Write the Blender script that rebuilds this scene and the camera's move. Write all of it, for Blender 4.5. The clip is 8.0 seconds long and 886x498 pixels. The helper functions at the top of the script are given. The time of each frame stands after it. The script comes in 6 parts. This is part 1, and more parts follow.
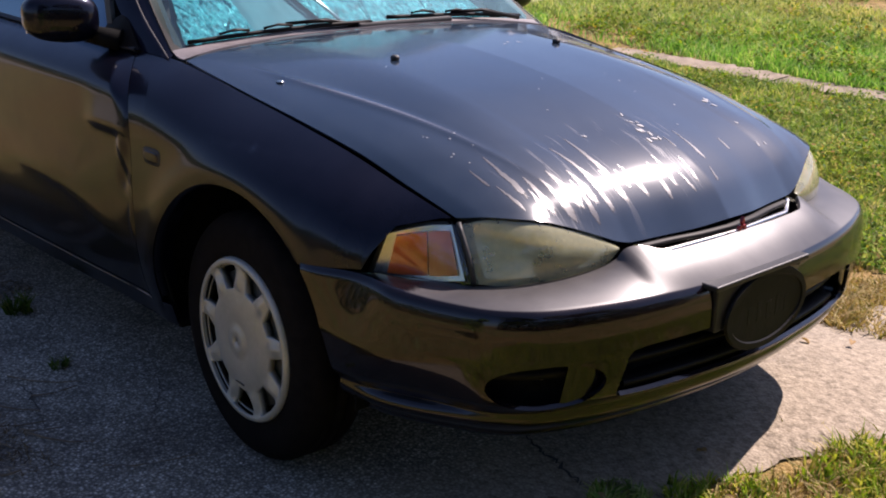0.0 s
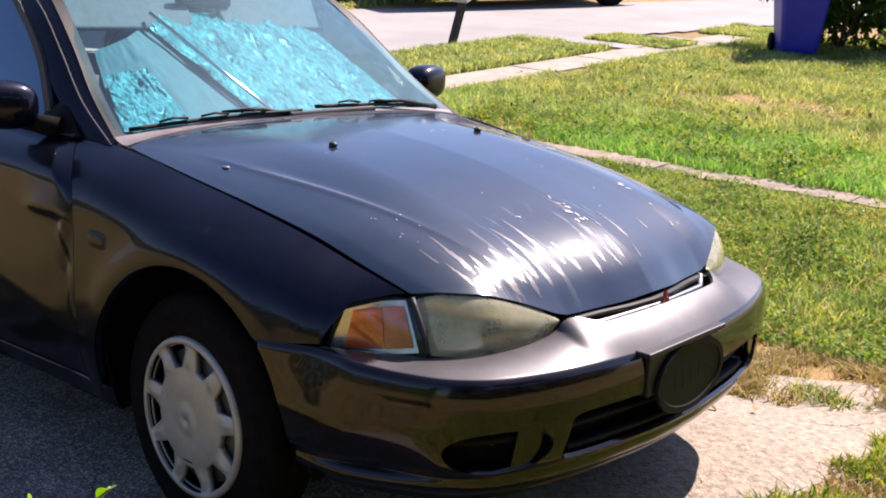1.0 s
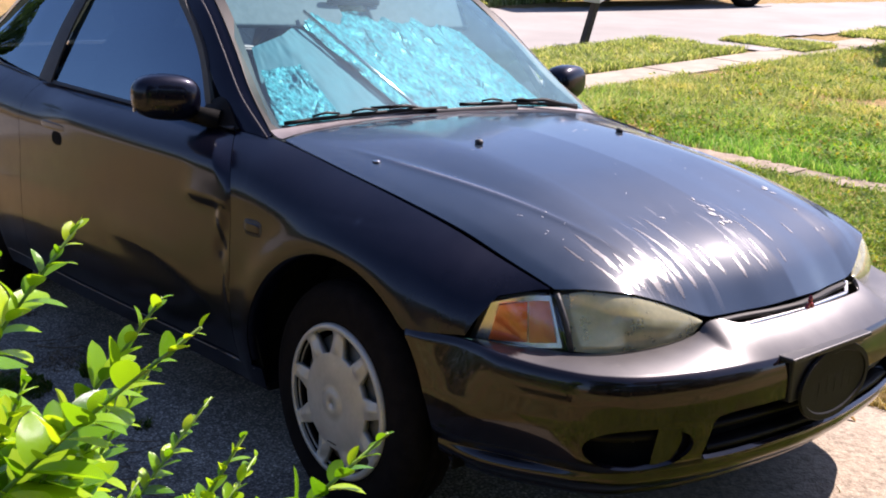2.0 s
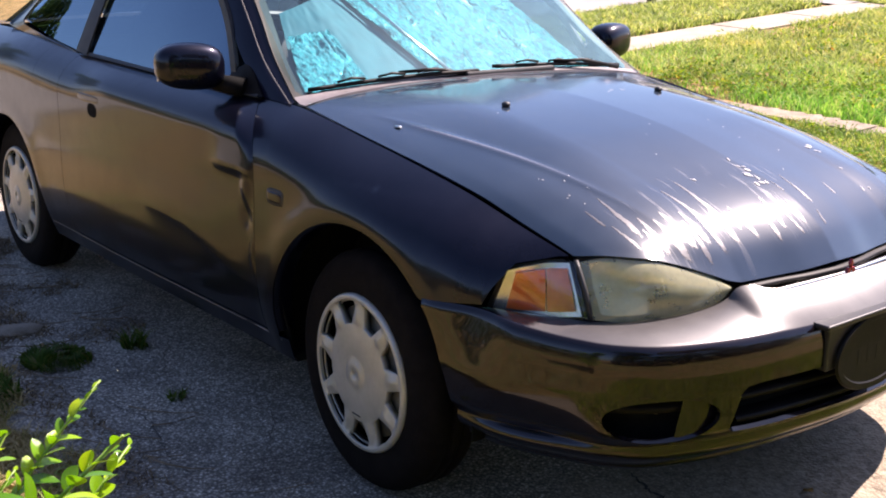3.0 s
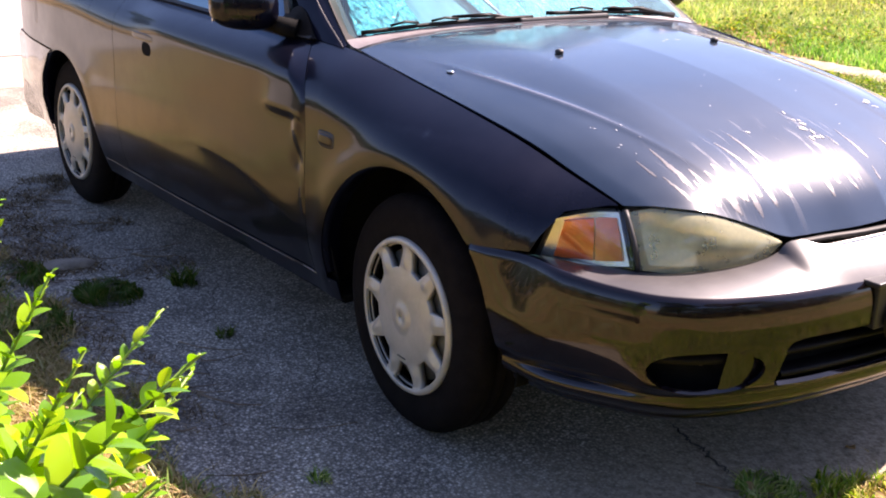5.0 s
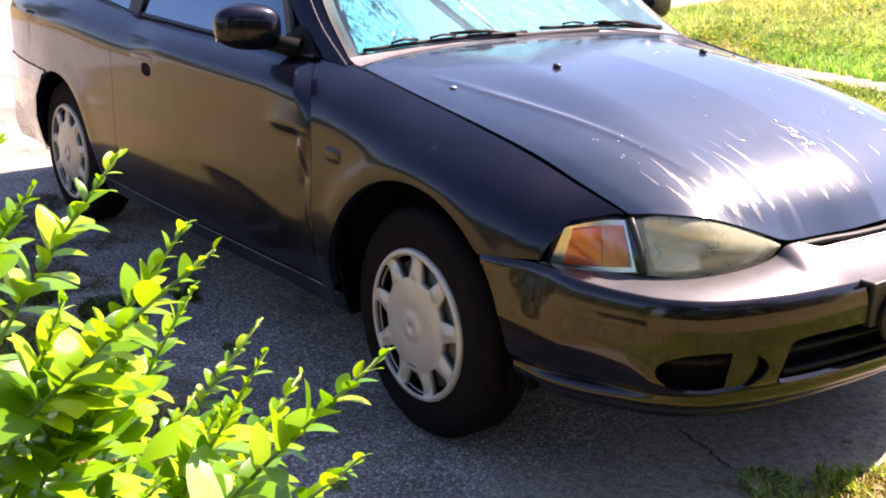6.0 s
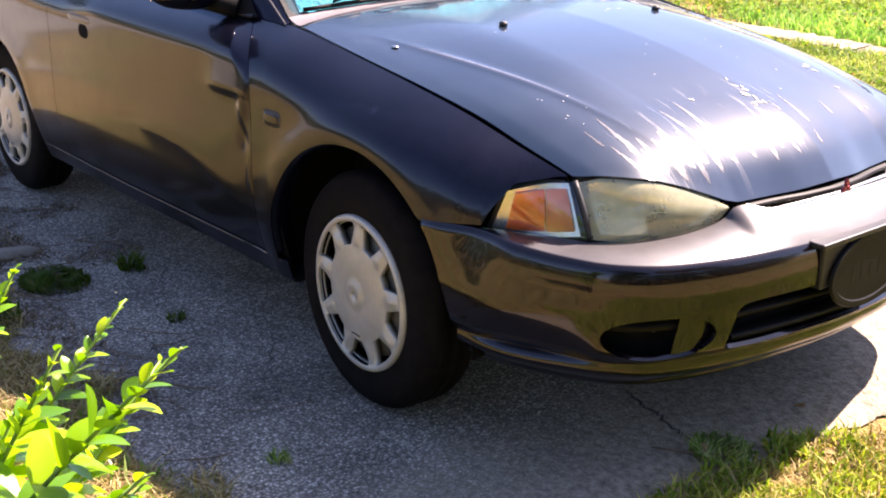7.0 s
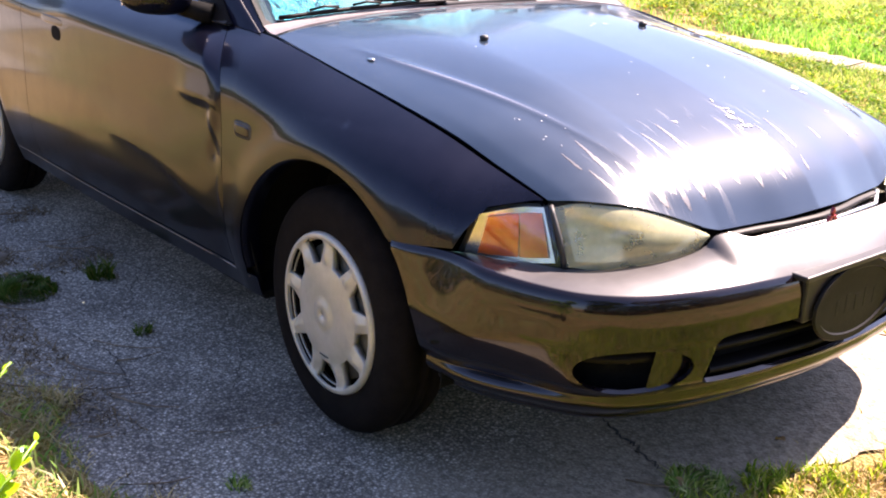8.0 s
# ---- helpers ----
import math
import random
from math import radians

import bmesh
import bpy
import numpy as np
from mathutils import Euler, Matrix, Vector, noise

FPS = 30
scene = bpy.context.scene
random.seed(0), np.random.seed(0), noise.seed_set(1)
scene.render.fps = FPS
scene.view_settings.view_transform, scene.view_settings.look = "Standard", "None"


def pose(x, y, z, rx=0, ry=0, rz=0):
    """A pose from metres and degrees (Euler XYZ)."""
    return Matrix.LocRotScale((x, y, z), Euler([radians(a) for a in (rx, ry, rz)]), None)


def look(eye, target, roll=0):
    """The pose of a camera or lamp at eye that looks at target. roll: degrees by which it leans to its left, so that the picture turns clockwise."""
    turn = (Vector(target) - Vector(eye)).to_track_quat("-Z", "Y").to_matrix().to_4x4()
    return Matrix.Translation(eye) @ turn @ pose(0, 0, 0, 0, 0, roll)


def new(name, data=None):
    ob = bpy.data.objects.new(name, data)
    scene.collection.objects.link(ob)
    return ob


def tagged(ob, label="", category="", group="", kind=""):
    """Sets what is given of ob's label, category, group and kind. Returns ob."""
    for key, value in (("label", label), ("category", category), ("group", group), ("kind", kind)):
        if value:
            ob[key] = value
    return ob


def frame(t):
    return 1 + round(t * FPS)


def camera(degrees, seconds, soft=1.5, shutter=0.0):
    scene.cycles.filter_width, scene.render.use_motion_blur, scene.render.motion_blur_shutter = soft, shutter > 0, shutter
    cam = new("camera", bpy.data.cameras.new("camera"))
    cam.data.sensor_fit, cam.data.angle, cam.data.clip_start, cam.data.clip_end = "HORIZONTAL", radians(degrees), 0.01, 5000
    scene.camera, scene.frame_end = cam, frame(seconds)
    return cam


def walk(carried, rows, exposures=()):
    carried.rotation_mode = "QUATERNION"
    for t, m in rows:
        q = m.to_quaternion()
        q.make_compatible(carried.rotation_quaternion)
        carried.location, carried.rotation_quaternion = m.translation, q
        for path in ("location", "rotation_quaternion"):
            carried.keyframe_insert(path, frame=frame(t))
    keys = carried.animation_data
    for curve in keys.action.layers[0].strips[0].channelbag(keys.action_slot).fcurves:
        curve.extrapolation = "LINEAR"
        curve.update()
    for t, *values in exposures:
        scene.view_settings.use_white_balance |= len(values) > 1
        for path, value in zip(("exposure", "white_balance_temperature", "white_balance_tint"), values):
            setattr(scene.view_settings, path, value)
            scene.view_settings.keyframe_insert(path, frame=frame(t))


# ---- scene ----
cam = camera(43.8, 8.0, soft=1.9)
PATH = [
    (0, (2.037, -2.062, 1.296), (0.642, -0.768, 0.678), 1.3),
    (0.5, (2.052, -2.154, 1.29), (0.757, -0.713, 0.793), 2.8),
    (1, (2.015, -2.273, 1.303), (0.752, -0.791, 0.846), 2.3),
    (1.5, (2.001, -2.345, 1.313), (0.636, -0.958, 0.852), 2.9),
    (2, (2.012, -2.354, 1.306), (0.594, -1.023, 0.838), 2.7),
    (2.2, (2.034, -2.327, 1.29), (0.609, -1.014, 0.792), 2.2),
    (3.5, (2.047, -2.163, 1.299), (0.526, -0.978, 0.767), 0.5),
    (4, (2.049, -2.147, 1.3), (0.544, -0.949, 0.754), -0.3),
    (4.5, (2.052, -2.183, 1.293), (0.52, -1.046, 0.694), 1.4),
    (4.7, (2.045, -2.199, 1.286), (0.524, -1.061, 0.662), 1.9),
    (5.8, (2.067, -2.308, 1.317), (0.541, -1.166, 0.709), 1.0),
    (6, (2.059, -2.335, 1.313), (0.56, -1.156, 0.71), 1.0),
    (6.5, (2.055, -2.343, 1.303), (0.669, -1.051, 0.663), 2.4),
    (7, (2.042, -2.232, 1.297), (0.592, -1.027, 0.63), 0.8),
    (7.5, (2.052, -2.124, 1.299), (0.499, -1.05, 0.639), -2.1),
    (8, (1.996, -2.134, 1.31), (0.553, -0.918, 0.647), 2.2),
]
walk(cam, [(t, look(eye, target, roll)) for t, eye, target, roll in PATH],
     [(0.0, 0.52, 6750, 27), (0.5, 0.86, 6700, 27), (1.0, 0.88, 6700, 27), (2.0, 0.95, 6700, 27), (3.5, 1.38, 7100, 29), (4.5, 1.58, 7200, 31), (6.0, 1.80, 7250, 32), (7.0, 1.92, 7300, 31), (8.0, 2.12, 7350, 31)])

# ---- world and light ----
SUN = Vector((0.06, 0.82, 1.0)).normalized()      # towards the sun
world = bpy.data.worlds.new("sky")
scene.world = world
world.use_nodes = True
wn = world.node_tree
sky = wn.nodes.new("ShaderNodeTexSky")
sky.sky_type, sky.sun_disc = "NISHITA", False
sky.dust_density, sky.ozone_density, sky.altitude = 1.3, 7.0, 300
sky.sun_elevation = math.asin(SUN.z)
sky.sun_rotation = math.atan2(SUN.x, SUN.y)
wn.links.new(sky.outputs[0], wn.nodes["Background"].inputs[0])
wn.nodes["Background"].inputs[1].default_value = 0.105
lamp = bpy.data.lights.new("sun", "SUN")
lamp.energy, lamp.angle, lamp.color = 6.8, radians(0.53), (1.0, 0.95, 0.87)
sun = new("sun", lamp)
sun.matrix_world = look(SUN * 30, (0, 0, 0))

# ---- materials ----


def nodes_of(name):
    m = bpy.data.materials.new(name)
    m.use_nodes = True
    return m, m.node_tree, m.node_tree.nodes["Principled BSDF"]


def put(nt, kind, **values):
    n = nt.nodes.new(kind)
    for key, value in values.items():
        n.inputs[key.replace("_", " ")].default_value = value
    return n


def ramp(nt, source, stops):
    r = nt.nodes.new("ShaderNodeValToRGB")
    e = r.color_ramp.elements
    while len(e) < len(stops):
        e.new(0.5)
    for el, (p, c) in zip(e, stops):
        el.position, el.color = p, (*c, 1) if len(c) == 3 else c
    nt.links.new(source, r.inputs[0])
    return r


def coords(nt, scale=(1, 1, 1), turn=(0, 0, 0)):
    tc = nt.nodes.new("ShaderNodeTexCoord")
    mp = nt.nodes.new("ShaderNodeMapping")
    mp.inputs["Scale"].default_value, mp.inputs["Rotation"].default_value = scale, turn
    nt.links.new(tc.outputs["Object"], mp.inputs[0])
    return mp.outputs[0]


def noise_of(nt, scale, detail=4, rough=0.6, vec=None):
    n = put(nt, "ShaderNodeTexNoise", Scale=scale, Detail=detail, Roughness=rough)
    nt.links.new(vec or coords(nt), n.inputs["Vector"])
    return n.outputs["Fac"]


def bump_of(nt, p, height, strength, distance):
    b = put(nt, "ShaderNodeBump", Strength=strength, Distance=distance)
    nt.links.new(height, b.inputs["Height"])
    nt.links.new(b.outputs[0], p.inputs["Normal"])


def plain(name, a, b=None, rough=0.5, metal=0.0, scale=40.0, relief=0.0, rough2=None, spec=0.5, coat=0.0, coat_rough=0.05, fine=6.0):
    """Two colours mixed by a broad and a fine noise, with relief."""
    m, nt, p = nodes_of(name)
    b = b or tuple(c * 0.8 for c in a)
    big, small = noise_of(nt, scale, 5), noise_of(nt, scale * fine, 3)
    mix = nt.nodes.new("ShaderNodeMath")
    mix.operation = "MULTIPLY_ADD"
    mix.inputs[1].default_value, mix.inputs[2].default_value = 0.35, -0.17
    nt.links.new(small, mix.inputs[0])
    add = nt.nodes.new("ShaderNodeMath")
    nt.links.new(mix.outputs[0], add.inputs[0])
    nt.links.new(big, add.inputs[1])
    r = ramp(nt, add.outputs[0], [(0.36, a), (0.66, b)])
    nt.links.new(r.outputs[0], p.inputs["Base Color"])
    p.inputs["Metallic"].default_value, p.inputs["Specular IOR Level"].default_value = metal, spec
    p.inputs["Coat Weight"].default_value, p.inputs["Coat Roughness"].default_value = coat, coat_rough
    q = ramp(nt, add.outputs[0], [(0.3, (rough,) * 3), (0.7, (rough if rough2 is None else rough2,) * 3)])
    nt.links.new(q.outputs[0], p.inputs["Roughness"])
    if relief:
        bump_of(nt, p, small, 0.6, relief)
    return m


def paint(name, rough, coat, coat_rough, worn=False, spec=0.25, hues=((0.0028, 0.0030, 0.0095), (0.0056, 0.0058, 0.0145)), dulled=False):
    """Dark aubergine-black car paint, a little oxidised, with dust; worn: peeled streaks and chips in the clear coat."""
    m, nt, p = nodes_of(name)
    dust = noise_of(nt, 9, 6, 0.7)
    specks = noise_of(nt, 260, 2)
    base = ramp(nt, dust, [(0.35, hues[0]), (0.75, hues[1])])
    col, rgh = base.outputs[0], ramp(nt, dust, [(0.3, (rough,) * 3), (0.8, (rough + 0.1,) * 3)]).outputs[0]
    sp = ramp(nt, specks, [(0.72, (0, 0, 0)), (0.78, (1, 1, 1))])
    mixs = nt.nodes.new("ShaderNodeMixRGB")
    nt.links.new(sp.outputs[0], mixs.inputs[0])
    nt.links.new(col, mixs.inputs[1])
    mixs.inputs[2].default_value = (0.03, 0.027, 0.024, 1)
    col = mixs.outputs[0]
    if worn:
        tc = nt.nodes.new("ShaderNodeTexCoord")
        warp = put(nt, "ShaderNodeTexNoise", Scale=5.0, Detail=2.0)
        nt.links.new(tc.outputs["Object"], warp.inputs["Vector"])
        shift = nt.nodes.new("ShaderNodeVectorMath")
        shift.operation = "MULTIPLY_ADD"
        shift.inputs[1].default_value = (0.0, 0.07, 0.0)
        nt.links.new(warp.outputs["Color"], shift.inputs[0])
        nt.links.new(tc.outputs["Object"], shift.inputs[2])
        mp = nt.nodes.new("ShaderNodeMapping")
        mp.inputs["Scale"].default_value = (5.0, 60, 1)
        nt.links.new(shift.outputs[0], mp.inputs[0])
        warped = mp.outputs[0]
        streak = noise_of(nt, 1.0, 3, 0.65, warped)
        area = put(nt, "ShaderNodeTexNoise", Scale=3.1, Detail=3.0)
        nt.links.new(coords(nt, (1.0, 1.2, 0)), area.inputs["Vector"])
        sep = nt.nodes.new("ShaderNodeSeparateXYZ")
        nt.links.new(tc.outputs["Object"], sep.inputs[0])

        def band(source, a, b, c, d):
            r = ramp(nt, source, [(0, (0, 0, 0)), (1, (0, 0, 0))])
            mapr = put(nt, "ShaderNodeMapRange")
            mapr.inputs[1].default_value, mapr.inputs[2].default_value = -1.0, 1.0
            nt.links.new(source, mapr.inputs[0])
            r = ramp(nt, mapr.outputs[0], [(a / 2 + 0.5, (0, 0, 0)), (b / 2 + 0.5, (1, 1, 1)), (c / 2 + 0.5, (1, 1, 1)), (d / 2 + 0.5, (0, 0, 0))])
            return r.outputs[0]

        def times(a, b):
            n = nt.nodes.new("ShaderNodeMath")
            n.operation = "MULTIPLY"
            nt.links.new(a, n.inputs[0])
            nt.links.new(b, n.inputs[1])
            return n.outputs[0]

        zone = times(band(sep.outputs[0], 0.40, 0.54, 0.66, 0.72), band(sep.outputs[1], -0.54, -0.44, -0.10, 0.20))
        peel = times(times(ramp(nt, streak, [(0.57, (0, 0, 0)), (0.68, (.45,) * 3)]).outputs[0], zone), ramp(nt, area.outputs["Fac"], [(0.42, (0.05,) * 3), (0.60, (1, 1, 1))]).outputs[0])
        # the raised line along the hood is paler, fading at both ends
        side_ = nt.nodes.new("ShaderNodeMath")
        side_.operation = "ABSOLUTE"
        nt.links.new(sep.outputs[1], side_.inputs[0])
        line_ = nt.nodes.new("ShaderNodeMath")
        line_.operation = "MULTIPLY_ADD"
        line_.inputs[1].default_value = 0.19
        nt.links.new(sep.outputs[0], line_.inputs[0])
        nt.links.new(side_.outputs[0], line_.inputs[2])
        crest_range = put(nt, "ShaderNodeMapRange")
        crest_range.inputs[1].default_value, crest_range.inputs[2].default_value = 0.5145, 0.5445
        nt.links.new(line_.outputs[0], crest_range.inputs[0])
        crest_pale = times(ramp(nt, crest_range.outputs[0], [(0.15, (0, 0, 0)), (0.5, (1, 1, 1)), (0.62, (.25,) * 3), (0.95, (0, 0, 0))]).outputs[0], band(sep.outputs[0], -0.14, 0.02, 0.20, 0.44))
        mixl = nt.nodes.new("ShaderNodeMixRGB")
        nt.links.new(crest_pale, mixl.inputs[0])
        nt.links.new(col, mixl.inputs[1])
        mixl.inputs[2].default_value = (0.10, 0.10, 0.115, 1)
        col = mixl.outputs[0]
        mixp = nt.nodes.new("ShaderNodeMixRGB")
        nt.links.new(peel, mixp.inputs[0])
        nt.links.new(col, mixp.inputs[1])
        mixp.inputs[2].default_value = (0.16, 0.15, 0.15, 1)
        col = mixp.outputs[0]
        mixr = nt.nodes.new("ShaderNodeMixRGB")
        nt.links.new(peel, mixr.inputs[0])
        nt.links.new(rgh, mixr.inputs[1])
        mixr.inputs[2].default_value = (0.36, 0.36, 0.36, 1)
        rgh = mixr.outputs[0]
        gone = ramp(nt, peel, [(0.0, (coat,) * 3), (0.8, (0.3,) * 3)])
        nt.links.new(gone.outputs[0], p.inputs["Coat Weight"])
        bare = ramp(nt, peel, [(0.0, (spec,) * 3), (0.8, (0.9,) * 3)])
        nt.links.new(bare.outputs[0], p.inputs["Specular IOR Level"])
    if dulled:
        # sun-dulled paint where the mesh says so
        dull = nt.nodes.new("ShaderNodeAttribute")
        dull.attribute_name = "dull"

        def faded(source, value):
            n = nt.nodes.new("ShaderNodeMixRGB")
            nt.links.new(dull.outputs["Fac"], n.inputs[0])
            if isinstance(source, float):
                n.inputs[1].default_value = (source,) * 3 + (1,)
            else:
                nt.links.new(source, n.inputs[1])
            if isinstance(value, float):
                n.inputs[2].default_value = (value,) * 3 + (1,)
            else:
                nt.links.new(value, n.inputs[2])
            return n.outputs[0]

        col = faded(col, ramp(nt, noise_of(nt, 14, 5), [(.36, (.034, .031, .032)), (.66, (.052, .048, .048))]).outputs[0])
        rgh = faded(rgh, 0.40)
        nt.links.new(faded(coat, 0.0), p.inputs["Coat Weight"])
        nt.links.new(faded(spec, 0.60), p.inputs["Specular IOR Level"])
        nt.links.new(faded(0.6, 0.0), p.inputs["Metallic"])
    nt.links.new(col, p.inputs["Base Color"])
    nt.links.new(rgh, p.inputs["Roughness"])
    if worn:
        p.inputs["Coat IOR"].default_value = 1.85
    elif not dulled:
        p.inputs["Coat Weight"].default_value, p.inputs["Specular IOR Level"].default_value = coat, spec
    p.inputs["Coat Roughness"].default_value, p.inputs["Metallic"].default_value = coat_rough, 0.0 if worn else 0.6
    bump_of(nt, p, noise_of(nt, 420, 2), 0.05, 0.0006)
    return m


def clear(name, tint, mirror=0.05, rough=0.0, sheen=(1, 1, 1), haze=0.0, haze_colour=(0.6, 0.6, 0.5), glare=False):
    """A thin pane: see-through with a tint, mirror-like by Fresnel, with an optional milky haze."""
    m = bpy.data.materials.new(name)
    m.use_nodes = True
    nt = m.node_tree
    nt.nodes.remove(nt.nodes["Principled BSDF"])
    tr = put(nt, "ShaderNodeBsdfTransparent", Color=(*tint, 1))
    gl = put(nt, "ShaderNodeBsdfGlossy", Roughness=rough, Color=(*sheen, 1))
    lw = nt.nodes.new("ShaderNodeLayerWeight")
    lw.inputs[0].default_value = 0.5
    pw = nt.nodes.new("ShaderNodeMath")
    pw.operation = "POWER"
    pw.inputs[1].default_value = 5.0
    nt.links.new(lw.outputs["Facing"], pw.inputs[0])
    fr = nt.nodes.new("ShaderNodeMath")
    fr.operation = "MULTIPLY_ADD"
    fr.inputs[1].default_value, fr.inputs[2].default_value = 1 - mirror, mirror
    nt.links.new(pw.outputs[0], fr.inputs[0])
    body = tr.outputs[0]
    if haze:
        df = put(nt, "ShaderNodeBsdfDiffuse", Color=(*haze_colour, 1))
        mh = nt.nodes.new("ShaderNodeMixShader")
        n = ramp(nt, noise_of(nt, 25, 5), [(0.3, (haze * 0.75,) * 3), (0.7, (min(1, haze * 1.2),) * 3)])
        film = n.outputs[0]
        if glare:
            # sky glare painted into the haze, stronger towards the car's left side
            sep = nt.nodes.new("ShaderNodeSeparateXYZ")
            nt.links.new(coords(nt), sep.inputs[0])
            across = put(nt, "ShaderNodeMapRange")
            across.inputs[1].default_value, across.inputs[2].default_value = -.6, .6
            nt.links.new(sep.outputs[1], across.inputs[0])
            mul = nt.nodes.new("ShaderNodeMath")
            mul.operation = "MULTIPLY"
            nt.links.new(film, mul.inputs[0])
            nt.links.new(ramp(nt, across.outputs[0], [(.1, (.10,) * 3), (.5, (.45,) * 3), (1, (1,) * 3)]).outputs[0], mul.inputs[1])
            film = mul.outputs[0]
        nt.links.new(film, mh.inputs[0])
        nt.links.new(tr.outputs[0], mh.inputs[1])
        nt.links.new(df.outputs[0], mh.inputs[2])
        body = mh.outputs[0]
    mx = nt.nodes.new("ShaderNodeMixShader")
    nt.links.new(fr.outputs[0], mx.inputs[0])
    nt.links.new(body, mx.inputs[1])
    nt.links.new(gl.outputs[0], mx.inputs[2])
    nt.links.new(mx.outputs[0], nt.nodes["Material Output"].inputs[0])
    return m


PAINT = paint("car_paint", 0.36, 0.60, 0.095, spec=0.06)
# hood hues: oxidised paint, lifted paler and bluer to carry the sky's reflection
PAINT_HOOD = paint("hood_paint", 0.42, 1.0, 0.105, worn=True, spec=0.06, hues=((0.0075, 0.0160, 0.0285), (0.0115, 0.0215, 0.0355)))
PAINT_BUMPER = paint("bumper_paint", 0.34, 0.95, 0.06, spec=0.06, hues=((0.0052, 0.0030, 0.0052), (0.0090, 0.0055, 0.0080)), dulled=True)
BLACK = plain("black_plastic", (0.010, 0.010, 0.011), (0.022, 0.021, 0.020), 0.55, relief=0.0006)
PLATE = plain("dull_dark_plate", (0.0035, 0.003, 0.003), (0.007, 0.006, 0.006), 0.5, scale=30, relief=0.0006, spec=0.12)
BRACKET = plain("greyed_plastic", (0.009, 0.008, 0.008), (0.016, 0.014, 0.013), 0.45, scale=30, relief=0.0006, spec=0.4)
DARK = plain("underbody_black", (0.004, 0.004, 0.004), (0.008, 0.008, 0.008), 0.9, spec=0.1)
RUBBER = plain("tyre_rubber", (0.0045, 0.0034, 0.0034), (0.009, 0.007, 0.0065), 0.85, scale=30, relief=0.0008, spec=0.08)
COVER = plain("wheel_cover_silver", (0.46, 0.43, 0.375), (0.38, 0.355, 0.30), 0.38, 0.25, scale=14, relief=0.0003)
STEEL = plain("dark_steel", (0.03, 0.028, 0.026), (0.07, 0.05, 0.04), 0.6, 0.6, scale=25)
RIM = plain("dull_silver_steel", (.17, .155, .125), (.10, .09, .075), .5, .3, scale=25)
CHROME = plain("bright_trim", (0.70, 0.68, 0.64), (0.55, 0.53, 0.50), 0.22, 1.0, scale=20)
REFLECT = plain("lamp_reflector", (0.75, 0.74, 0.70), (0.6, 0.58, 0.52), 0.25, 0.9, scale=20)
LENS = clear("hazed_lamp_lens", (0.93, 0.91, 0.72), rough=0.05, haze=0.42, haze_colour=(0.62, 0.60, 0.37))
LENS_CLEAR = clear("clear_lamp_lens", (0.93, 0.92, 0.88), rough=0.04, haze=0.03, haze_colour=(0.45, 0.42, 0.36))
LENS_RIB = plain("moulded_lens_rib", (0.42, 0.41, 0.33), (0.34, 0.33, 0.26), 0.35, scale=30)
AMBER = plain("amber_lens", (0.78, 0.13, 0.004), (0.62, 0.085, 0.003), 0.22, scale=30, coat=1.0)
AMBER_PALE = plain("faded_amber_lens", (0.66, 0.20, 0.06), (0.55, 0.15, 0.045), 0.25, scale=30, coat=1.0)
RED = plain("red_emblem", (0.35, 0.03, 0.03), (0.25, 0.02, 0.02), 0.3)
# the windscreen's milky haze stands in for sky glare on the glass
SCREEN = clear("windscreen_glass", (0.66, 0.86, 0.87), mirror=0.075, haze=0.17, sheen=(.80, .94, 1.0), haze_colour=(0.30, 0.62, 0.66), glare=True)
WINDOW = clear("dark_window_glass", (0.06, 0.10, 0.14), mirror=0.22, sheen=(0.62, 0.84, 1.0))
SEAT = plain("grey_seat_cloth", (0.05, 0.05, 0.055), (0.08, 0.08, 0.085), 0.9, scale=60)
TRIM = plain("grey_trim", (0.10, 0.095, 0.10), (0.14, 0.13, 0.135), 0.55, scale=20)
SEAL = plain("weathered_seal", (0.050, 0.044, 0.047), (0.034, 0.030, 0.032), 0.6, scale=16)
GREY = plain("purple_grey_cowl", (0.15, 0.13, 0.135), (0.10, 0.088, 0.09), 0.5, scale=16)


